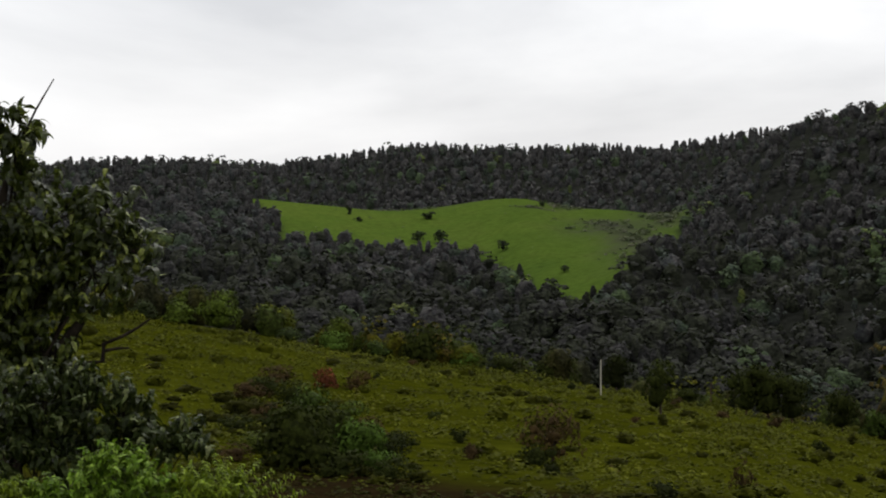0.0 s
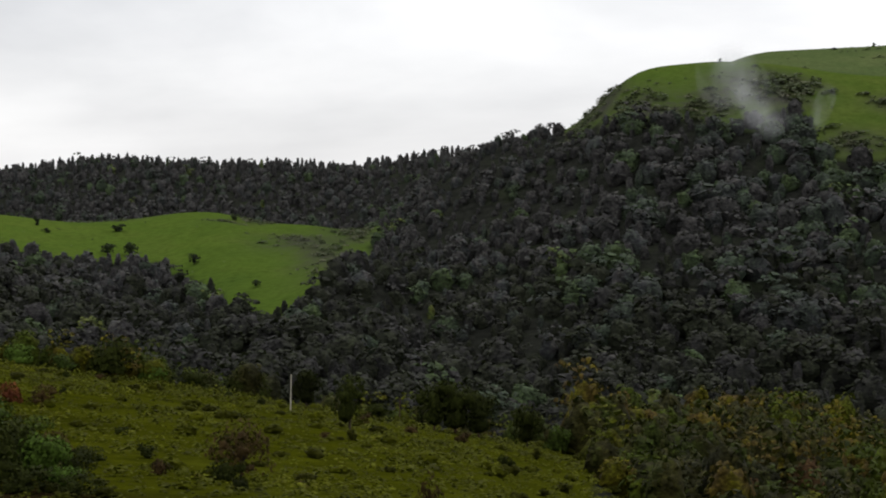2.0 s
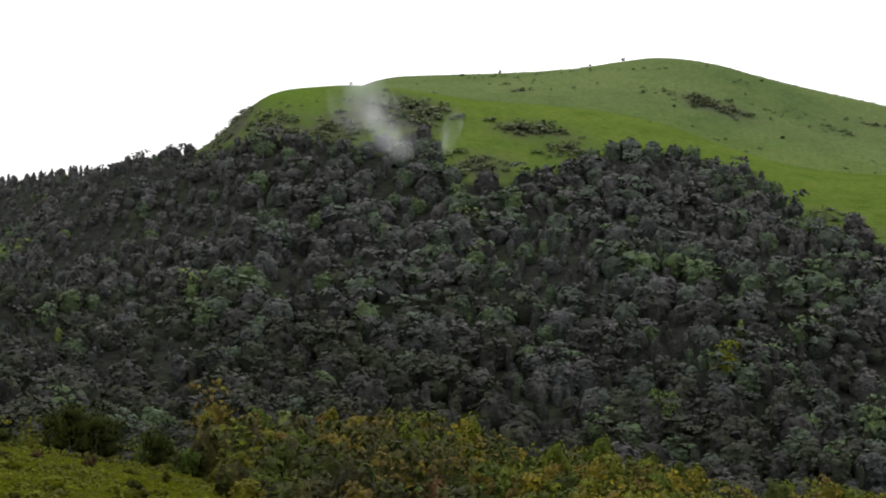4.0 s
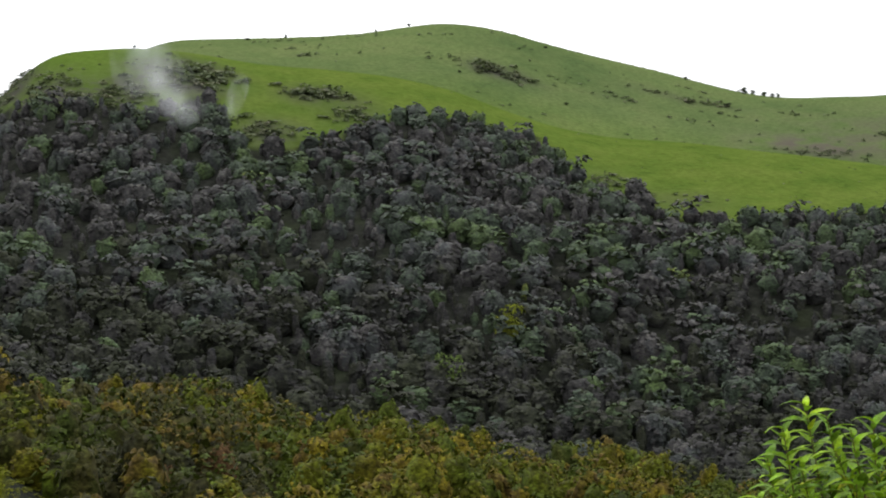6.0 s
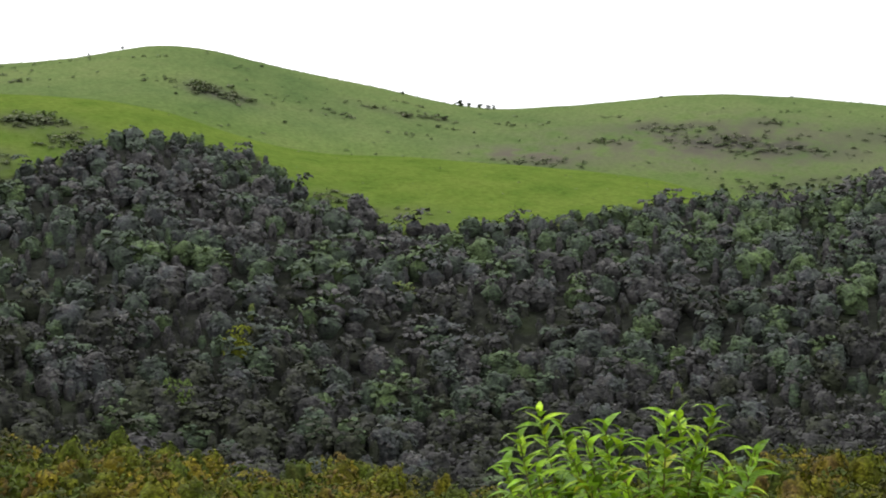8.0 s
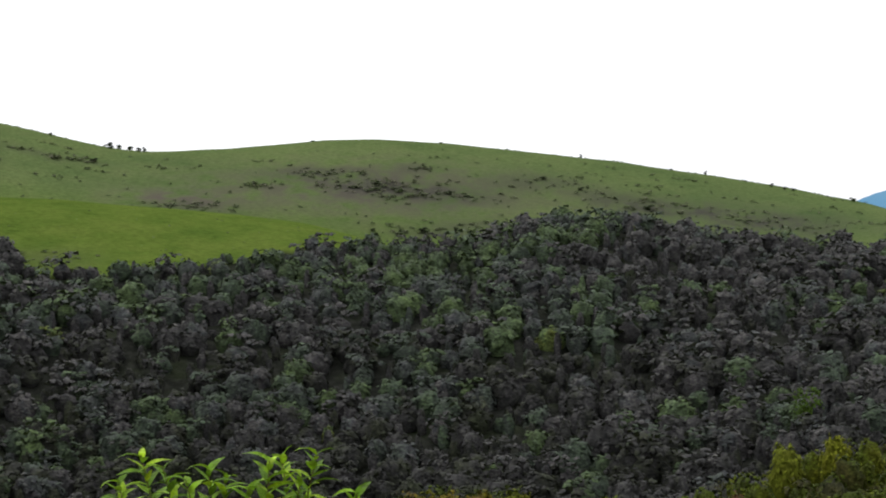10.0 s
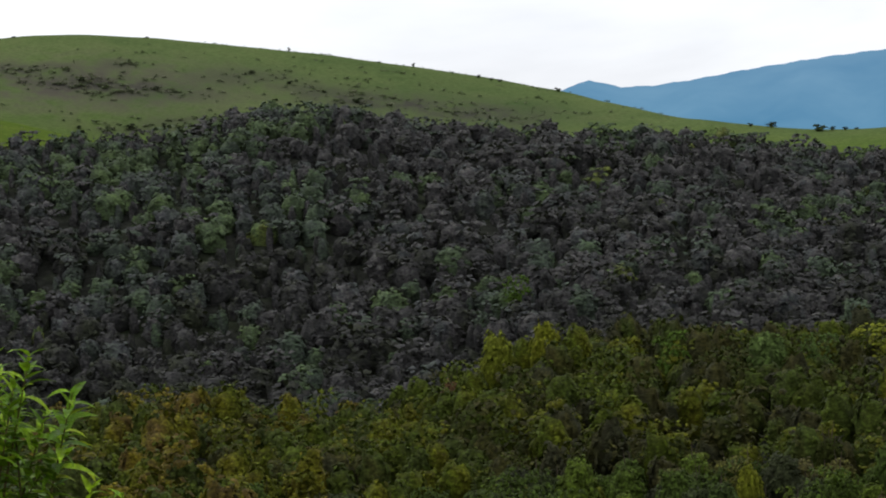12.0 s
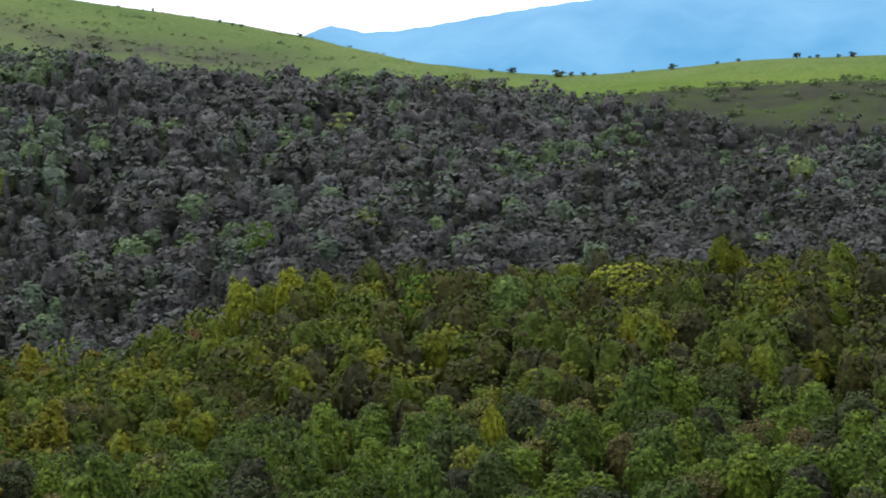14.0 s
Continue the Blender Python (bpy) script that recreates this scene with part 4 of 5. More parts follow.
def join(pieces):
    V, F, n0 = [], [], 0
    for v, f in pieces:
        V += list(v)
        F += [tuple(i + n0 for i in q) for q in f]
        n0 += len(v)
    return V, F


def add_trunk(g, height, spread, lobes, mat, girth, root):
    """A trunk under root, with limbs that reach into the lobes of the crown."""
    top = lobes[0][0]
    v, f = tube([(0, 0, -0.15), (0.02 * spread, 0.01, height * 0.2), (top[0] * 0.5, top[1] * 0.5, height * 0.55), (top[0], top[1], top[2])],
                [girth * 1.3, girth, girth * 0.7, girth * 0.25], 6)
    trunk = part("trunk", mesh_from("trunk", v, f, mat, smooth=True), root)
    for c, _ in lobes[1:6]:
        z0 = height * g.uniform(0.18, 0.4)
        v, f = tube([(0, 0, z0), (c[0] * 0.45, c[1] * 0.45, z0 + (c[2] - z0) * 0.6), c], [girth * 0.6, girth * 0.4, girth * 0.12], 4)
        part("limb", mesh_from("limb", v, f, mat, smooth=True), trunk)


def tree(name, g, lobes, cards, size, leaf, label, category, group="", bark=None, girth=0.05, leaf_label="", core=0.76, tier=0.0, shell=None, caps=0, cap=0.2):
    """A tree of unit crown radius: trunk with limbs, and a crown of leaf clumps."""
    root = tagged(new(name), label, category, group)
    add_trunk(g, 1.0, 1.0, lobes, bark or BARK, girth, root)
    v, f, nn = clumps(lobes, cards, size, g, core=core, cores=5, tier=tier, flat=0.55 if tier else 0.45, low=-0.2 if tier else -0.3, hug=shell is not None and category == "tree" and tier < 0.5, shell=shell, caps=caps, cap=cap, calm=0.5)
    part("crown", mesh_from("crown", v, f, leaf, smooth=True, normals=nn), root, leaf_label)
    return root


def placed(x, y, z, width, height, turn):
    return Matrix.Translation((x, y, z)) @ Matrix.Rotation(turn, 4, "Z") @ Matrix.Diagonal((width, width, height, 1))


def put(ob, m):
    ob.matrix_basis = m
    return ob


WOOD_LABELS = ["bushy green broadleaf tree in the valley wood", "broad domed green tree in the valley wood", "flat-topped layered green tree in the valley wood"]
protos = []
for k in range(6):
    lobes = flat_lobes(g, 16) if k > 4 else small_lobes(g, 26)
    form = squat(g, 6, 10) if k > 4 else oval(g, 8, 11) if k in (1, 3) else broad(g, 7, 11)
    protos.append(tree("tree", g, lobes, 200, 0.036, WOOD_LEAF_SINGLE, WOOD_LABELS[k // 2], "tree", "valley wood trees", tier=0.6 if k > 4 else 0.4, shell=form, caps=270, cap=0.080))
for i, s in enumerate(single):
    m = placed(s[0], s[1], float(s[2]) + 0.25, s[3], s[4], s[5])
    left = len(single) - 1 - i
    if left < 6:
        put(protos[left], m)
    else:
        copy_thing(protos[int(g.integers(0, 6))], m)

# trees that stand out from the wood by their colour or shape
STRIKING = ((60.54, 222, 2.2, 6.0, YELLOW_LEAF, broad, "small bright yellow tree in the valley wood"),
            (64.57, 364, 6.6, 6.2, YELLOW_LEAF, squat, "wide flat-topped yellow-green tree in the valley wood"),
            (61.13, 348, 5.2, 6.4, PALE_LEAF, oval, "tall feathery pale olive tree in the valley wood"),
            (62.5, 345, 3.4, 6.2, PALE_LEAF, squat, "layered pale green tree in the valley wood"),
            (58.5, 345, 3.8, 6.4, GREEN_LEAF, squat, "layered fresh green tree in the valley wood"),
            (53.36, 368, 4.4, 7.4, YELLOW_LEAF, oval, "tall olive-yellow tree in the valley wood"),
            (54.75, 370, 4.4, 7.6, YELLOW_LEAF, oval, "tall olive-yellow tree in the valley wood"),
            (52.06, 372, 3.8, 6.4, RUST_LEAF, broad, "rusty brown tree in the valley wood"),
            (62.79, 246, 3.4, 5.6, DARK_LEAF, broad, "round dark green tree in the valley wood"),
            (70.25, 280, 3.0, 5.4, RUST_LEAF, broad, "pale brown tree in the valley wood"),
            (17.6, 246, 3.4, 4.4, RUST_LEAF, broad, "leafless-looking pale brown bushy tree in the valley wood"),
            (19.4, 258, 3.0, 4.8, RUST_LEAF, oval, "brown tree with drooping twigs in the valley wood"),
            (25.4, 262, 2.6, 4.6, RUST_LEAF, oval, "brown tree with drooping twigs in the valley wood"),
            (27.67, 628, 4.8, 8.6, YELLOW_LEAF, squat, "bright yellow-green tree in the hillside forest"),
            (25.9, 588, 4.4, 8.0, PALE_LEAF, squat, "pale green layered tree in the hillside forest"),
            (53.95, 582, 4.4, 8.8, GREEN_LEAF, squat, "bright green layered tree in the hillside forest"))
for a, r, w, h, leaf, form, label in STRIKING:
    x, y, z = at(a, r)
    low_top = form is squat
    ob = tree("tree", g, flat_lobes(g, 14) if low_top else small_lobes(g, 24), 180, 0.04, leaf, label, "tree", tier=0.6 if low_top else 0.4, shell=form(g, 7, 11), caps=230, cap=0.085)
    put(ob, placed(float(x), float(y), float(z) - 0.2, w, h, g.uniform(0, 6.28)))

# ---- trees and bushes on the near meadow ----
weed_tpl = [clumps([((0, 0, 0.3), (0.5, 0.5, 0.42)), ((0.35, 0.2, 0.2), (0.4, 0.4, 0.3))], 15, 0.25, g, flat=0.35, low=0.0, tier=0.5, top=1.6, cores=0) for _ in range(4)]
p = scatter(97, 284, -14, 16.5, 1.38, g)
x, y, _ = at(p[:, 0], p[:, 1])
p = p[(p[:, 1] < by_heading([(-14, 284), (12.5, 284), (14, 264), (16.5, 195)], p[:, 0])) & (g.random(len(p)) < 0.75 + 0.4 * swell(x, y, 22, 31))]
weeds = low_spots(p, g, 0.35, 0.9, 0, 1, 0.8)
weeds[:, 7] = np.clip(0.55 + 0.24 * swell(weeds[:, 0], weeds[:, 1], 26, 33) + 0.2 * swell(weeds[:, 0], weeds[:, 1], 9, 34) + g.normal(0, 0.09, len(weeds)) - 0.4 * np.clip((122 - p[:, 1]) / 12, 0, 1), 0, 0.97)
weeds[:, 3:5] *= (0.95 + 0.35 * swell(weeds[:, 0], weeds[:, 1], 20, 35))[:, None]
q = scatter(100, 282, -14, 15, 4.6, g)
x, y, _ = at(q[:, 0], q[:, 1])
q = q[(q[:, 1] < by_heading([(-14, 282), (12.5, 280), (15, 225)], q[:, 0])) & (g.random(len(q)) < 0.24 + 0.30 * swell(x, y, 38, 51) + 0.35 * (q[:, 0] < -1) * (q[:, 1] < 175))]
weeds[:, 4] *= 1 + 1.1 * np.clip((p[:, 1] - 258) / 18, 0, 1)
low_bush = [clumps(small_lobes(g, 8), 14, 0.11, g, shell=dome(g, 3, 7, 0.75, 0, 0.85, rough=0.2), caps=34, cap=0.2, tier=0.5, flat=0.5, low=-0.1, calm=0.5, hug=True, tents=True) for _ in range(4)]
low = low_spots(q, g, 0.5, 1.5, 0.0, 0.75, 0.75)
low[:, 7] = np.clip(low[:, 7] - 0.35 * (q[:, 0] < 0) * (q[:, 1] < 170), 0, 1)
stand("meadow_bushes", low_bush, low, WEED_LEAF, "low leafy bushes growing all over the sloping meadow", "bushes")
stand("meadow_weeds", weed_tpl, weeds, WEED_LEAF, "rank green weeds and tufts covering the sloping meadow", "weeds")


def bush(a, r, width, height, leaf, label, name="bush", category="bush", lobes=6, cards=560, size=0.10, lift=0.55, bark=None, girth=0.03, sink=0.1, core=0.66):
    x, y, z = at(a, r)
    ls = round_lobes(g, lobes, 1.0, 0.9, lift)
    ob = tree(name, g, ls, int(cards * 1.5), size * 0.8, leaf, label, category, bark=bark, girth=girth, core=core)
    return put(ob, placed(float(x), float(y), float(z) - sink, width, height, g.uniform(0, 6.28)))


bush(-4.15, 118, 3.0, 3.6, DARK_LEAF, "large dense dark green bush on the meadow", cards=700, size=0.1, lobes=9)
bush(-3.3, 124, 2.3, 3.4, DARK_LEAF, "tall dark bush beside the large one", cards=600, size=0.1, lobes=8)
bush(-2.4, 122, 2.2, 2.8, GREEN_LEAF, "mid-green bush with light clumps on the meadow", cards=640, size=0.09, lobes=10)
bush(-1.9, 119, 1.4, 1.3, GREEN_LEAF, "low mid-green bush beside the taller one", cards=360, size=0.10, lobes=8)
bush(-3.4, 186, 1.5, 2.1, RED_LEAF, "small bush with rust-red leaves", cards=320, size=0.13, core=0.4)
bush(-4.9, 184, 2.2, 1.6, BROWN_LEAF, "low brownish bush on the meadow", cards=360, size=0.11, core=0.4)
bush(-2.5, 190, 1.6, 1.8, BROWN_LEAF, "low brownish bush on the meadow", cards=320, size=0.11, core=0.4)
bush(-5.6, 150, 1.8, 1.5, WEED_LEAF, "low olive bush on the meadow", cards=240, size=0.16)
bush(3.15, 133, 2.6, 3.4, BROWN_LEAF, "sparse brown bush with bare twigs", cards=620, size=0.07, lobes=11, girth=0.035, core=0.3)
bush(2.75, 131, 1.4, 1.5, DARK_LEAF, "low dark green bush under the brown one", cards=260, size=0.13)
bush(6.25, 214, 2.1, 3.1, DARK_LEAF, "small round-crowned tree with a bare trunk on the meadow", "tree", "tree", cards=420, size=0.12, lift=1.35, girth=0.07)
bush(5.0, 268, 2.4, 3.6, DARK_LEAF, "small dark tree at the meadow's edge", "tree", "tree", cards=360, size=0.14, lift=0.9, girth=0.05)
for a, w, h in ((8.7, 3.0, 4.0), (9.3, 3.8, 4.4), (10.0, 3.0, 3.8)):
    bush(a, 258, w, h, DARK_LEAF, "spreading tree with several brown trunks at the meadow's edge", "tree", "tree", cards=700, size=0.09, lift=1.0, bark=BROWN_WOOD, girth=0.045)
bush(11.4, 262, 2.6, 4.4, DARK_LEAF, "dark upright tree at the meadow's edge", "tree", "tree", cards=380, size=0.12, lift=0.8)
bush(12.3, 258, 2.2, 3.2, WOOD_LEAF_SINGLE, "green bush at the meadow's edge", cards=320, size=0.14)
bush(7.0, 270, 2.0, 2.2, DARK_LEAF, "low dark bush at the meadow's edge", cards=260, size=0.15)
bush(10.85, 186, 0.8, 1.3, DARK_LEAF, "small round dark bush on the meadow", cards=180, size=0.2)
bush(10.7, 200, 0.7, 0.9, DARK_LEAF, "small round dark bush on the meadow", cards=140, size=0.22)
bush(8.6, 113, 0.9, 2.2, BROWN_LEAF, "thin brown sapling on the meadow", cards=160, size=0.12, girth=0.03, core=0.25)
bush(-6.5, 282, 3.4, 4.2, WOOD_LEAF_SINGLE, "round olive-green tree at the meadow's edge", "tree", "tree", cards=460, size=0.1, lift=0.8)
bush(-7.6, 286, 2.8, 2.8, WOOD_LEAF_SINGLE, "pale green bush at the meadow's edge", cards=360, size=0.12)
bush(-8.6, 284, 2.4, 2.4, WOOD_LEAF_SINGLE, "pale green bush at the meadow's edge", cards=360, size=0.12)
for a, w, h, leaf in ((-4.4, 2.4, 1.9, WOOD_LEAF_SINGLE), (-3.2, 2.8, 2.6, GREEN_LEAF), (-1.9, 2.2, 2.2, WOOD_LEAF_SINGLE), (-0.6, 4.2, 5.2, DARK_LEAF), (0.6, 2.6, 2.4, GREEN_LEAF),
                      (1.7, 2.4, 2.6, DARK_LEAF), (3.0, 2.0, 2.4, DARK_LEAF)):
    bush(a, 287, w, h, leaf, "bush in the row along the meadow's edge", cards=340, size=0.12)
for k, (a, r, w, h) in enumerate(((-5.6, 168, 2.0, 1.5), (-5.0, 172, 2.2, 1.7), (-4.3, 168, 2.0, 1.9), (-3.8, 160, 2.3, 2.4), (-5.2, 150, 1.9, 1.3), (-4.6, 146, 2.2, 1.8), (-5.9, 140, 1.7, 1.2),
                                 (-2.9, 150, 1.9, 2.0), (-2.2, 142, 1.7, 1.7), (-1.7, 130, 1.8, 1.5), (-1.2, 138, 1.4, 1.2), (-5.3, 128, 1.8, 1.3), (-6.0, 122, 1.6, 1.1), (-3.0, 116, 2.0, 1.5), (-1.6, 114, 1.6, 1.3))):
    bush(a, r, w, h, [BROWN_LEAF, DARK_LEAF, DARK_LEAF, WOOD_LEAF_SINGLE][k % 4], ["brownish bush in the thicket on the meadow", "dark green bush in the thicket on the meadow"][min(k % 4, 1)], cards=360, size=0.10, core=0.5)
for k in range(26):
    a, r = g.uniform(-6, 12), g.uniform(110, 270)
    bush(a, r, g.uniform(0.5, 1.1), g.uniform(0.6, 1.2), [DARK_LEAF, WEED_LEAF, BROWN_LEAF][k % 3], "low bush among the meadow weeds", cards=110, size=0.2)


def pole(a, r, height, radius, mat, label):
    x, y, z = at(a, r)
    root = tagged(new("pole"), label, "pole")
    root.location = (float(x), float(y), float(z))
    bm = bmesh.new()
    bmesh.ops.create_cone(bm, cap_ends=True, segments=12, radius1=radius * 1.15, radius2=radius * 0.85, depth=height + 0.4, matrix=Matrix.Translation((0, 0, height / 2 - 0.2)))
    bmesh.ops.bevel(bm, geom=[e for e in bm.edges if all(v.co.z > height / 2 for v in e.verts)], offset=radius * 0.25, segments=1, affect="EDGES")
    me = bpy.data.meshes.new("shaft")
    bm.to_mesh(me)
    bm.free()
    me.materials.append(mat)
    part("shaft", me, root)
    return root


pole(4.55, 240, 4.3, 0.08, PALE_WOOD, "pale weathered wooden pole standing on the meadow")
pole(7.70, 272, 3.6, 0.08, BROWN_WOOD, "thin brown wooden pole at the meadow's edge")

# ---- single trees on the far grass and along the skyline ----
hill_tree = [tree("hill_tree", g, round_lobes(g, 7, 1.0, 0.75, 0.88), 200, 0.17, SHRUB_LEAF_SINGLE, "small dark tree standing alone on the grassy hill", "tree", "hill trees", core=0.55) for _ in range(2)]
hill_tree.append(tree("hill_tree", g, [((c[0], c[1], c[2] - 0.3), (q[0], q[1], 0.26)) for c, q in flat_lobes(g, 6)], 150, 0.24, SHRUB_LEAF_SINGLE, "small flat-topped dark tree on the grassy hill", "tree", "hill trees"))
LONE = [(-2.7, 856, 1.3, 3.2), (-0.44, 846, 2.8, 2.6), (-0.05, 794, 3.0, 4.6), (-0.72, 792, 3.0, 3.6), (1.73, 770, 2.3, 3.6), (-2.43, 838, 1.6, 1.6), (2.87, 868, 1.8, 2.2),
        (3.5, 690, 1.6, 2.2), (2.8, 650, 1.8, 2.6),
        (24.5, 1372, 1.8, 2.2), (23.56, 1368, 1.0, 1.7), (20.99, 1350, 1.1, 2.4), (19.9, 1345, 2.2, 1.4), (16.7, 935, 0.9, 1.4), (28.46, 1345, 1.6, 1.2), (32.48, 1355, 1.5, 1.8),
        (34.13, 1362, 2.6, 3.6), (34.4, 1366, 2.0, 3.0), (34.7, 1368, 2.4, 2.6), (34.95, 1362, 2.0, 2.8), (35.1, 1366, 1.2, 3.0), (33.66, 1294, 2.6, 2.2), (29.09, 1222, 1.6, 1.6),
        (39.9, 1378, 1.8, 1.0), (43.6, 1378, 1.6, 1.0), (47.63, 1375, 1.0, 2.4), (51.17, 1372, 1.2, 2.2), (53.03, 1365, 1.5, 2.2), (53.4, 1362, 1.4, 1.6), (53.65, 1362, 1.6, 1.7), (54.6, 1350, 1.0, 1.0),
        (55.31, 1340, 2.2, 2.2), (50.2, 1372, 1.6, 1.0), (52.3, 1368, 1.0, 1.2),
        (61.33, 1232, 3.2, 3.2), (60.76, 1230, 1.6, 1.8), (62.7, 1225, 3.8, 3.6), (63.03, 1226, 1.8, 2.4), (63.4, 1226, 1.8, 1.8), (63.7, 1230, 1.6, 1.2), (65.93, 1236, 2.4, 3.0), (67.2, 1236, 1.2, 1.4),
        (67.8, 1238, 1.6, 1.6), (69.43, 1240, 2.8, 2.8), (70.0, 1240, 1.6, 1.8), (70.6, 1240, 1.4, 1.8), (70.99, 1242, 2.2, 2.6), (72.3, 1240, 2.0, 2.0), (69.8, 1236, 1.2, 1.2), (64.8, 1232, 1.2, 1.2),
        (43.04, 1178, 2.6, 3.0), (41.6, 1176, 1.6, 2.0), (42.4, 1176, 1.2, 2.4), (44.0, 1180, 1.4, 2.6), (46.53, 1286, 2.4, 2.0), (49.53, 1244, 3.4, 2.6), (47.6, 1272, 2.0, 1.8), (43.82, 1246, 2.6, 1.8),
        (26.0, 1230, 1.2, 1.2), (38.49, 1250, 2.0, 1.4)]
for i, (a, r, w, h) in enumerate(LONE):
    x, y, z = at(a, r)
    m = placed(float(x), float(y), float(z) - 0.15, w * 1.15, h * 0.9, g.uniform(0, 6.28))
    left = len(LONE) - 1 - i
    if left < 3:
        put(hill_tree[left], m)
    else:
        copy_thing(hill_tree[(2, 2, 0, 1, 0)[i % 5]], m)

# ---- plants beside the viewpoint ----
FRESH_LEAF = leaf_material("fresh_green_leaf", [(0.0, (0.0310, 0.0748, 0.0088)), (0.35, (0.0930, 0.1904, 0.0104)), (0.7, (0.1860, 0.3264, 0.0112)), (0.95, (0.2728, 0.3944, 0.0144)), (1.0, (0.3100, 0.3128, 0.0160))],
                           source="leaf", grain=30.0, translucent=0.3, rough=0.45, scale=6.0, spread=0.2, gloss=0.05, fleck=(0.24, 0.38, 0.015))
# tree and grey bush leaves: near-black and pale stops imitate inner shade and glints
TREE_LEAF = leaf_material("broad_tree_leaf", [(0.0, (0.0085, 0.0119, 0.0034)), (0.45, (0.0323, 0.0442, 0.0076)), (0.75, (0.0935, 0.1190, 0.0187)), (1.0, (0.2380, 0.2635, 0.0595))],
                          source="leaf", grain=25.0, translucent=0.2, rough=0.38, scale=5.0, spread=0.5, gloss=0.22, fleck=(0.06, 0.07, 0.02))
GREY_LEAF = leaf_material("greyish_bush_leaf", [(0.0, (0.0096, 0.0144, 0.0036)), (0.55, (0.0276, 0.0384, 0.0084)), (0.8, (0.0660, 0.0840, 0.0240)), (1.0, (0.1560, 0.1680, 0.0720))],
                          source="leaf", grain=25.0, translucent=0.15, rough=0.4, scale=5.0, spread=0.5, gloss=0.1, fleck=(0.05, 0.07, 0.02))
BRIGHT_LEAF = leaf_material("bright_bush_leaf", [(0.0, (0.06, 0.11, 0.008)), (0.6, (0.12, 0.21, 0.012)), (1.0, (0.24, 0.34, 0.05))],
                            source="leaf", grain=30.0, translucent=0.25, rough=0.5, scale=6.0, spread=0.4, gloss=0.1, fleck=(0.13, 0.22, 0.015))
LIME_LEAF = leaf_material("lime_bush_leaf", [(0.0, (0.10, 0.15, 0.008)), (1.0, (0.22, 0.29, 0.018))],
                          source="leaf", grain=30.0, translucent=0.25, rough=0.5, scale=6.0, spread=0.4, gloss=0.1, fleck=(0.15, 0.20, 0.01))
DARK_BARK = bark_material("dark_bark", (0.010, 0.008, 0.006), (0.035, 0.027, 0.020), 9.0)
TWIG = bark_material("green_brown_twig", (0.06, 0.05, 0.02), (0.13, 0.10, 0.04), 14.0)


def blade(width, curl, fold, rows=4):
    """A pointed leaf of unit length along +y, folded at the midrib and curling down."""
    V, F = [], []
    for i in range(rows + 1):
        t = i / rows
        w = width * (math.sin(math.pi * min(1, 0.06 + 0.94 * t) ** 0.75) * 0.96 + 0.04) * (1 - 0.15 * t)
        y, z = t * math.cos(curl * t), -math.sin(curl * t) * t
        V += [(-w, y, z + fold * w), (0, y, z), (w, y, z + fold * w)]
        if i:
            b = (i - 1) * 3
            F += [(b, b + 1, b + 4, b + 3), (b + 1, b + 2, b + 5, b + 4)]
    return np.array(V), np.array(F)


def spot(heading, angle, dist):
    """A place at that heading and angle above level from the viewpoint."""
    a, e = radians(heading), radians(angle)
    return Vector((dist * math.sin(a), dist * math.cos(a), EYE_Z + dist * math.tan(e)))


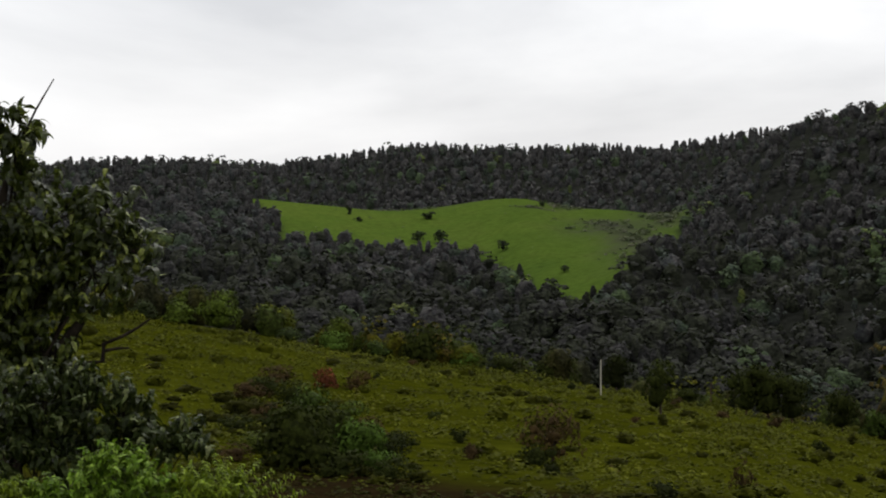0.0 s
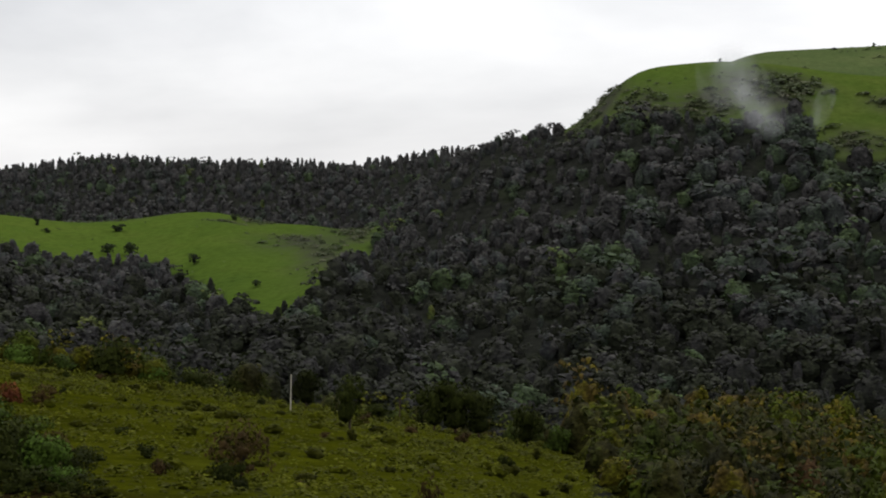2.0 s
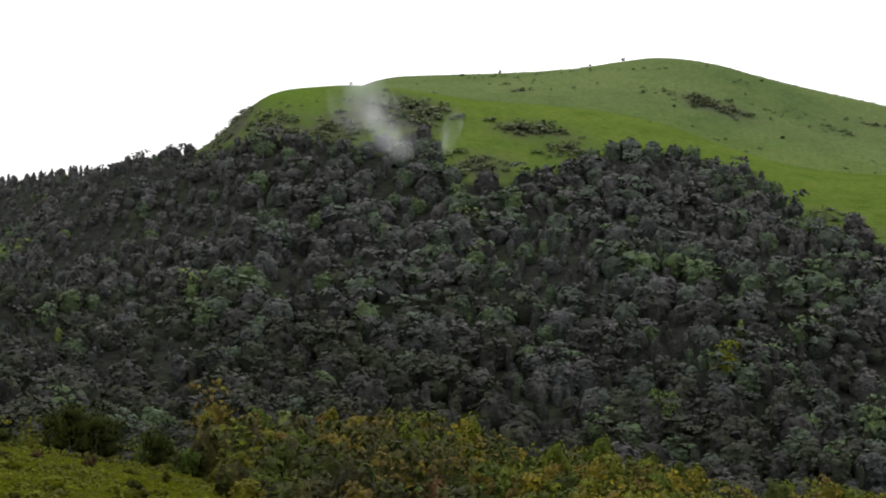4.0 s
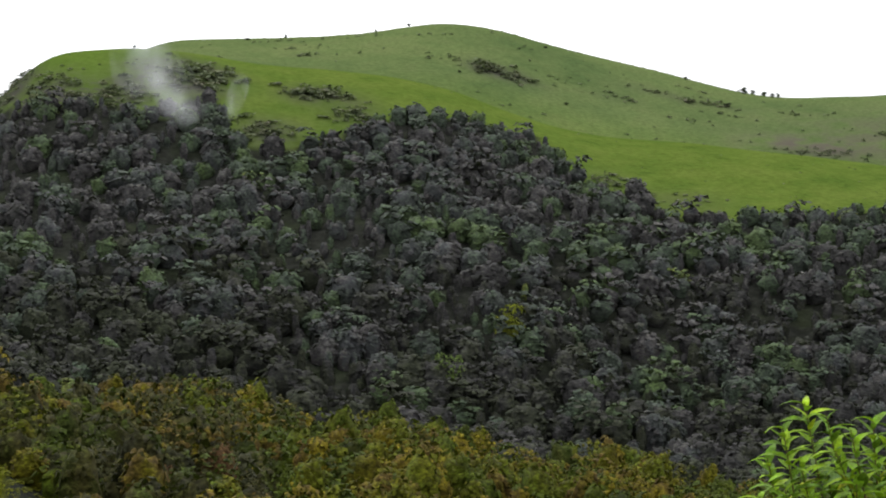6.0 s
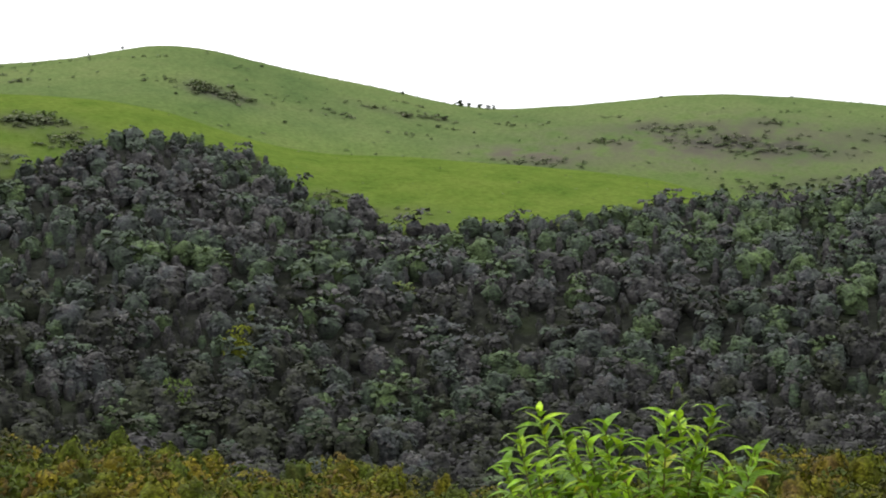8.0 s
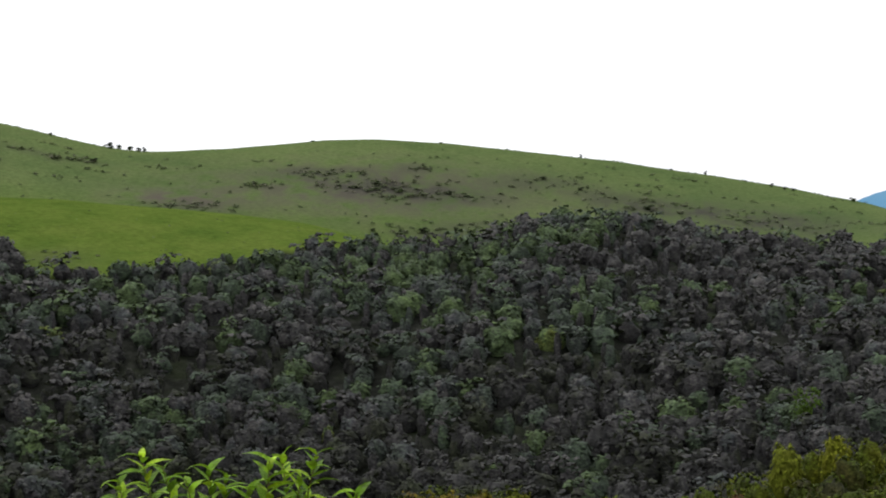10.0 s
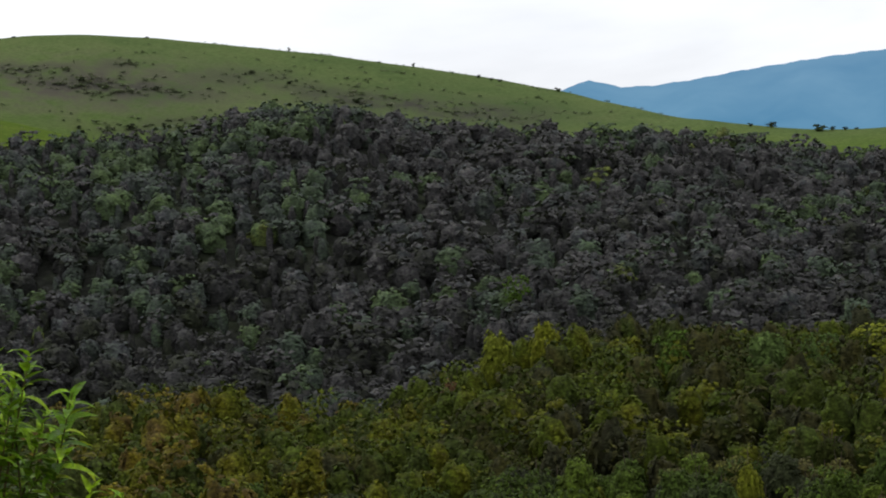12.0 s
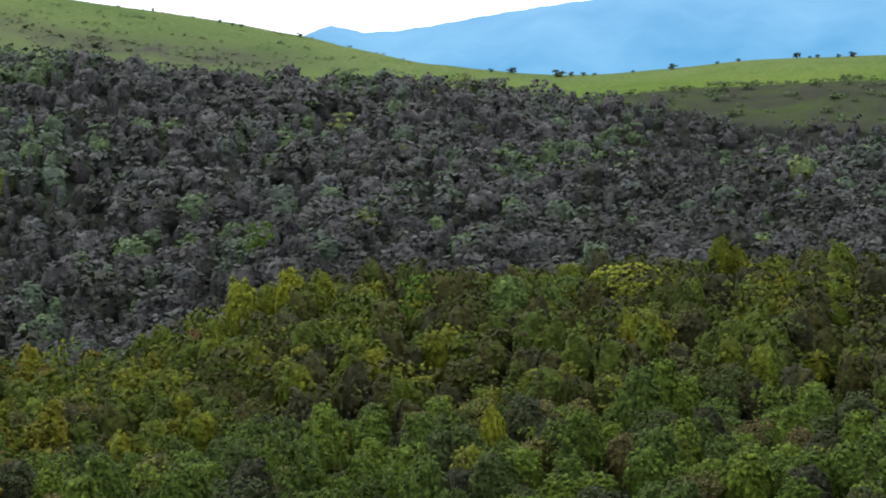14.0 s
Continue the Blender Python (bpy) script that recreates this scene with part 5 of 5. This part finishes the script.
def leafy(name, label, category, base, tips, per_tip, length, leaf_mat, bark, g, singles=300, width=0.16, droop=0.5, girth=0.02, run=0.35, upward=0.5, fork=0.35, wiggle=0.06):
    """A plant with its foot at base. tips: ends of twigs, or (end, hub) where the twig starts from a hub that a limb carries; leaves spiral round the last stretch of each twig."""
    root = tagged(new(name), label, category)
    root.location = base
    twigs, spots, hubs = [], [], {}
    for tip in tips:
        if isinstance(tip, tuple):
            tip, hub = tip
            v, h = tip - base, hub - base
            bearer = tuple(round(c, 3) for c in h)
            hubs[bearer] = h
            bend = h.lerp(v, 0.5) + Vector(g.normal(0, wiggle * 0.5, 3))
            twigs.append(tube([h, bend, v], [girth * 0.16, girth * 0.12, girth * 0.05], 4))
        else:
            v = tip - base
            joint = Vector((v.x * 0.25, v.y * 0.25, v.z * fork)) + Vector(g.normal(0, wiggle, 3))
            bend = joint.lerp(v, 0.55) + Vector((0, 0, 0.06 * v.z)) + Vector(g.normal(0, wiggle, 3))
            sv, sf = tube([Vector((0, 0, -0.1)), joint, bend, v], [girth, girth * 0.7, girth * 0.42, girth * 0.14], 5)
            bearer = part("stem", mesh_from("stem", sv, sf, bark, smooth=True), root)
        stretch = min(run, (v - bend).length * 0.98)
        d = (v - bend).normalized()
        for k in range(per_tip):
            f = (k + g.uniform(0, 0.8)) / per_tip
            at_p = v - d * stretch * (1 - f)
            out = Matrix.Rotation(k * 2.4 + g.uniform(-0.4, 0.4), 3, d) @ d.orthogonal().normalized()
            lift = upward * (0.35 + 0.9 * f) + g.uniform(-0.25, 0.25)
            way = (out + d * lift + Vector((0, 0, g.uniform(-0.2, 0.1) - droop * 0.25))).normalized()
            up = (Vector((0, 0, 1.0)) + d * 0.5 + Vector(g.normal(0, 0.25, 3)))
            x_ax = way.cross(up).normalized()
            up = x_ax.cross(way)
            s = length * g.uniform(0.65, 1.2) * (1.05 - 0.35 * f)
            m = Matrix(((x_ax.x, way.x, up.x), (x_ax.y, way.y, up.y), (x_ax.z, way.z, up.z))).to_4x4()
            spots.append((Matrix.Translation(at_p) @ m @ Matrix.Scale(s, 4), bearer))
    for key, h in hubs.items():
        mid = Vector((h.x * 0.35, h.y * 0.35, h.z * 0.6)) + Vector(g.normal(0, wiggle, 3))
        sv, sf = tube([Vector((0, 0, -0.1)), mid, h], [girth, girth * 0.55, girth * 0.2], 6)
        hubs[key] = part("limb", mesh_from("limb", sv, sf, bark, smooth=True), root)
    if twigs:
        V, F = join(twigs)
        tagged(part("twig_growth", mesh_from("twig_growth", V, F, bark, smooth=True), root), kind="stuff")
    shapes = [blade(width * w, droop * c, 0.35) for w, c in ((1.0, 0.4), (0.85, 1.0), (1.1, 1.6), (0.95, 2.2))]
    meshes = [mesh_from("leaf", v, f, leaf_mat, smooth=True) for v, f in shapes]
    order = list(g.permutation(len(spots)))
    for i in order[:singles]:
        part("leaf", meshes[i % 4], hubs.get(spots[i][1], spots[i][1]), "", spots[i][0])
    if len(order) > singles:
        V, F, n0 = [], [], 0
        for i in order[singles:]:
            v, f = shapes[i % 4]
            m = np.array(spots[i][0])
            V.append(v @ m[:3, :3].T + m[:3, 3])
            F.append(f + n0)
            n0 += len(v)
        tagged(part("foliage", mesh_from("foliage", np.concatenate(V), np.concatenate(F), leaf_mat, smooth=True), root), kind="stuff")
    return root


def tips_in(lobes, count, g):
    """Ends of twigs spread over the shells of rough balls (centre, radius), each with its ball's centre."""
    w = np.array([r ** 1.5 for _, r in lobes])
    out = []
    for k in g.choice(len(lobes), count, p=w / w.sum()):
        c, r = lobes[k]
        d = Vector(unit(g.normal(size=3)))
        out.append((c + d * r * g.uniform(0.6, 1.0), c + Vector((0, 0, -0.2 * r))))
    return out


def foot(heading, dist):
    x, y, z = at(heading, dist)
    return Vector((float(x), float(y), float(z)))


# bright willow-leaved shrub
g = np.random.default_rng(23)
R_S = 7.0
tips = [spot(a, e, R_S + g.uniform(-0.25, 0.25)) for a, e in (
    (36.1, -5.6), (36.7, -5.9), (35.5, -6.3), (37.4, -6.3), (38.0, -6.0), (38.5, -6.2), (39.2, -6.6), (39.8, -5.85), (40.1, -5.7), (41.15, -5.6), (40.7, -6.3),
    (42.3, -6.8), (37.0, -6.9), (35.1, -7.2), (36.0, -7.2), (38.2, -7.1), (39.6, -7.1), (41.5, -7.3), (40.6, -7.0), (42.0, -7.9), (37.6, -7.8), (40.4, -8.0), (36.4, -8.2), (34.9, -8.3),
    (39.0, -8.0), (35.6, -8.0), (36.8, -7.6), (38.6, -7.7), (41.4, -8.9), (38.0, -9.0), (42.8, -9.3), (36.5, -9.2), (39.8, -9.1), (34.6, -9.2))]
leafy("shrub", "bright green shrub with long narrow leaves beside the viewpoint", "shrub", foot(38.8, 7.1), tips, 28, 0.128, FRESH_LEAF, TWIG, g,
      width=0.17, droop=0.3, girth=0.012, run=0.36, upward=0.95, fork=0.45)
tips = [spot(a, e, 6.8) for a, e in ((43.6, -9.7), (43.2, -10.2), (44.0, -10.3), (42.9, -10.9), (44.2, -11.0))]
leafy("shrub", "low bright green shoots beside the tall shrub", "shrub", foot(43.6, 6.9), tips, 18, 0.12, FRESH_LEAF, TWIG, g, width=0.16, droop=0.7, girth=0.010, run=0.25, upward=0.9, fork=0.5)

# dark tree at the start of the view
R_T = 20.0
lobes = [(spot(-12.0, 1.75, R_T), 0.28), (spot(-12.7, 1.2, R_T), 0.26), (spot(-11.9, 1.0, R_T), 0.2), (spot(-11.7, 0.1, R_T), 0.36), (spot(-12.8, -0.6, R_T), 0.6), (spot(-11.2, -0.9, R_T), 0.6), (spot(-9.8, -1.0, R_T), 0.55),
         (spot(-9.0, -1.7, R_T), 0.45), (spot(-10.0, -2.3, R_T), 0.6), (spot(-11.4, -2.6, R_T), 0.6), (spot(-12.7, -2.6, R_T), 0.7), (spot(-11.9, -3.6, R_T), 0.6), (spot(-13.0, -4.4, R_T), 0.7),
         (spot(-12.4, -5.3, R_T), 0.6), (spot(-11.4, -4.6, R_T), 0.45), (spot(-13.2, -6.2, R_T), 0.6), (spot(-11.8, -6.0, R_T), 0.5), (spot(-14.5, -1.5, R_T), 1.0)]
old_tree = leafy("tree", "dark broadleaf tree with broken bare limbs", "tree", foot(-13.2, R_T + 0.2), tips_in(lobes, 400, g), 14, 0.17, TREE_LEAF, DARK_BARK, g,
                 width=0.26, droop=0.9, girth=0.05, run=0.34, upward=0.35, fork=0.5, wiggle=0.12)
old_base = foot(-13.2, R_T + 0.2)


def limb(points, radii, label):
    v, f = tube([Vector(q) - old_base for q in points], radii, 7)
    part("bare_limb", mesh_from("bare_limb", v, f, DARK_BARK, smooth=True), old_tree, label)


limb([spot(-11.9, 1.3, R_T), spot(-11.55, 2.0, R_T), spot(-11.35, 2.35, R_T), spot(-11.05, 2.86, R_T)], [0.014, 0.011, 0.009, 0.006], "dead straight twig above the crown")
limb([spot(-12.4, -6.0, R_T), spot(-11.6, -5.5, R_T), spot(-10.9, -4.7, R_T), spot(-10.4, -4.05, R_T)], [0.085, 0.07, 0.055, 0.045], "thick broken dark limb")
limb([spot(-11.9, -5.9, R_T), spot(-10.9, -5.35, R_T), spot(-10.2, -5.2, R_T), spot(-9.75, -5.15, R_T)], [0.05, 0.035, 0.024, 0.012], "thin dark limb")
limb([spot(-9.75, -5.15, R_T), spot(-9.72, -4.65, R_T), spot(-9.2, -4.45, R_T), spot(-8.75, -4.2, R_T), spot(-8.4, -3.95, R_T)], [0.022, 0.02, 0.018, 0.014, 0.008], "angular bare twig")
limb([spot(-9.72, -4.85, R_T), spot(-9.3, -4.78, R_T), spot(-9.0, -4.78, R_T)], [0.018, 0.014, 0.008], "short bare twig")
limb([old_base, spot(-13.2, -6.0, R_T), spot(-12.9, -3.0, R_T), spot(-12.4, 0.0, R_T)], [0.16, 0.13, 0.09, 0.03], "dark trunk")

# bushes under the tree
# added bush whose near-black leaves stand in for shade under the tree
SHADE_LEAF = leaf_material("hollow_shade_leaf", [(0.0, (0.008, 0.011, 0.005)), (1.0, (0.016, 0.022, 0.008))], source="object", grain=25.0, translucent=0.05, rough=0.7, scale=5.0, spread=0.4, gloss=0.03, fleck=(0.01, 0.013, 0.006))
R_D = 21.5
lobes = [(spot(-13.0, -4.2, R_D), 0.6), (spot(-12.2, -4.6, R_D), 0.6), (spot(-11.4, -5.2, R_D), 0.55), (spot(-12.8, -5.6, R_D), 0.6), (spot(-12.0, -6.2, R_D), 0.6), (spot(-10.8, -6.2, R_D), 0.5), (spot(-13.2, -7.0, R_D), 0.7), (spot(-11.4, -7.2, R_D), 0.6)]
leafy("bush", "near-black leaf mass added for the shade behind the tree trunk", "bush", foot(-12.2, R_D), tips_in(lobes, 240, g), 14, 0.15, SHADE_LEAF, DARK_BARK, g,
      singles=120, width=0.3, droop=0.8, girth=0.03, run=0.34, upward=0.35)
R_B = 17.0
lobes = [(spot(-12.6, -6.2, R_B), 0.42), (spot(-11.4, -6.3, R_B), 0.44), (spot(-10.2, -6.3, R_B), 0.44), (spot(-9.2, -6.6, R_B), 0.4), (spot(-8.2, -7.0, R_B), 0.36), (spot(-7.4, -7.4, R_B), 0.28),
         (spot(-12.0, -7.6, R_B), 0.42), (spot(-10.4, -7.9, R_B), 0.42), (spot(-9.0, -8.0, R_B), 0.38)]
leafy("bush", "dark bush with grey-green drooping leaves under the tree", "bush", foot(-10.2, R_B), tips_in(lobes, 260, g), 14, 0.13, GREY_LEAF, DARK_BARK, g,
      width=0.21, droop=0.9, girth=0.02, run=0.3, upward=0.4)
R_F = 13.0
lobes = [(spot(-9.4, -8.1, R_F), 0.26), (spot(-10.2, -8.7, R_F), 0.26), (spot(-8.7, -8.5, R_F), 0.24), (spot(-11.3, -9.1, R_F), 0.24), (spot(-9.4, -9.2, R_F), 0.34), (spot(-10.8, -9.6, R_F), 0.3), (spot(-8.2, -9.4, R_F), 0.26)]
leafy("bush", "bright green bush with dense small leaves", "bush", foot(-9.6, R_F), tips_in(lobes, 260, g), 15, 0.062, BRIGHT_LEAF, TWIG, g,
      width=0.3, droop=0.6, girth=0.010, run=0.14, upward=0.6, wiggle=0.03)
hub = spot(-6.4, -9.5, R_F)
tips = tips_in([(spot(-7.3, -8.7, R_F), 0.22), (spot(-6.4, -8.9, R_F), 0.26), (spot(-5.8, -9.2, R_F), 0.2), (spot(-7.8, -9.3, R_F), 0.24)], 110, g) + \
    [(spot(a, e, R_F), hub) for a, e in ((-4.3, -8.45), (-4.9, -8.3), (-5.3, -8.0), (-4.6, -8.8), (-5.8, -8.1), (-6.6, -7.8), (-7.0, -8.0), (-5.1, -8.8), (-4.0, -8.9), (-6.2, -7.9))]
leafy("bush", "feathery lime-green bush with fine leaflets", "bush", foot(-6.4, R_F), tips, 24, 0.055, LIME_LEAF, TWIG, g,
      width=0.22, droop=0.5, girth=0.008, run=0.34, upward=0.5, wiggle=0.04)
lobes = [(spot(-12.2, -8.9, R_F), 0.2), (spot(-12.9, -9.0, R_F), 0.26), (spot(-11.9, -9.5, R_F), 0.25)]
leafy("bush", "yellow-green low bush at the roadside", "bush", foot(-12.6, R_F), tips_in(lobes, 110, g), 16, 0.055, LIME_LEAF, TWIG, g, width=0.25, droop=0.5, girth=0.008, run=0.14, wiggle=0.03)

# ---- a wisp of mist over the near hill ----
MIST, n, l, out = material("mist")
uv = n.new("ShaderNodeTexCoord")
co = uv.outputs["Generated"]
sub = n.new("ShaderNodeVectorMath")
sub.operation = "SUBTRACT"
l.new(co, sub.inputs[0])
sub.inputs[1].default_value = (0.5, 0.5, 0.5)
ln = n.new("ShaderNodeVectorMath")
ln.operation = "LENGTH"
l.new(sub.outputs[0], ln.inputs[0])
fall = n.new("ShaderNodeMapRange")
fall.interpolation_type = "SMOOTHSTEP"
for key, v in (("From Min", 0.62), ("From Max", 0.08), ("To Min", 0.0), ("To Max", 1.0)):
    fall.inputs[key].default_value = v
l.new(ln.outputs["Value"], fall.inputs["Value"])
wisp = noise_node(n, l, uv.outputs["Object"], 0.09, 5.0, 0.55)
wisp = maths(n, l, "MULTIPLY", maths(n, l, "SUBTRACT", wisp, 0.28), 2.0, True)
alpha = maths(n, l, "MULTIPLY", maths(n, l, "MULTIPLY", fall.outputs["Result"], wisp), 0.5)
white = n.new("ShaderNodeBsdfTranslucent")
white.inputs["Color"].default_value = (0.85, 0.87, 0.9, 1)
diff = n.new("ShaderNodeBsdfDiffuse")
diff.inputs["Color"].default_value = (0.85, 0.87, 0.9, 1)
both = n.new("ShaderNodeMixShader")
l.new(white.outputs[0], both.inputs[1])
l.new(diff.outputs[0], both.inputs[2])
clear = n.new("ShaderNodeBsdfTransparent")
mx = n.new("ShaderNodeMixShader")
l.new(alpha, mx.inputs[0])
l.new(clear.outputs[0], mx.inputs[1])
l.new(both.outputs[0], mx.inputs[2])
l.new(mx.outputs[0], out.inputs["Surface"])

mist = tagged(new("mist_wisp"), "thin white wisp of mist drifting off the hill", "mist", kind="stuff")
for k, (a, e, dist, w, h, tilt) in enumerate(((16.9, 3.62, 770, 12, 13, 8), (17.3, 3.3, 765, 11, 17, 20), (17.1, 3.6, 775, 9, 11, 10), (17.9, 2.85, 760, 9, 14, 26), (19.6, 2.75, 772, 4, 9, -20))):
    V, F = [], []
    nx = 9
    for i in range(nx):
        for j in range(nx):
            u, v = i / (nx - 1) - 0.5, j / (nx - 1) - 0.5
            V.append((u * 2 * w, 7 * (u * u + v * v) * 4 + 2.5 * math.sin(5 * u + 3 * v + k), v * 2 * h))
    F = [(i * nx + j, (i + 1) * nx + j, (i + 1) * nx + j + 1, i * nx + j + 1) for i in range(nx - 1) for j in range(nx - 1)]
    ob = part("veil", mesh_from("veil", V, F, MIST, smooth=True), mist)
    ob.matrix_basis = Matrix.Translation(spot(a, e, dist)) @ Matrix.Rotation(radians(-a), 4, "Z") @ Matrix.Rotation(radians(-tilt), 4, "Y")
    ob.visible_shadow = False
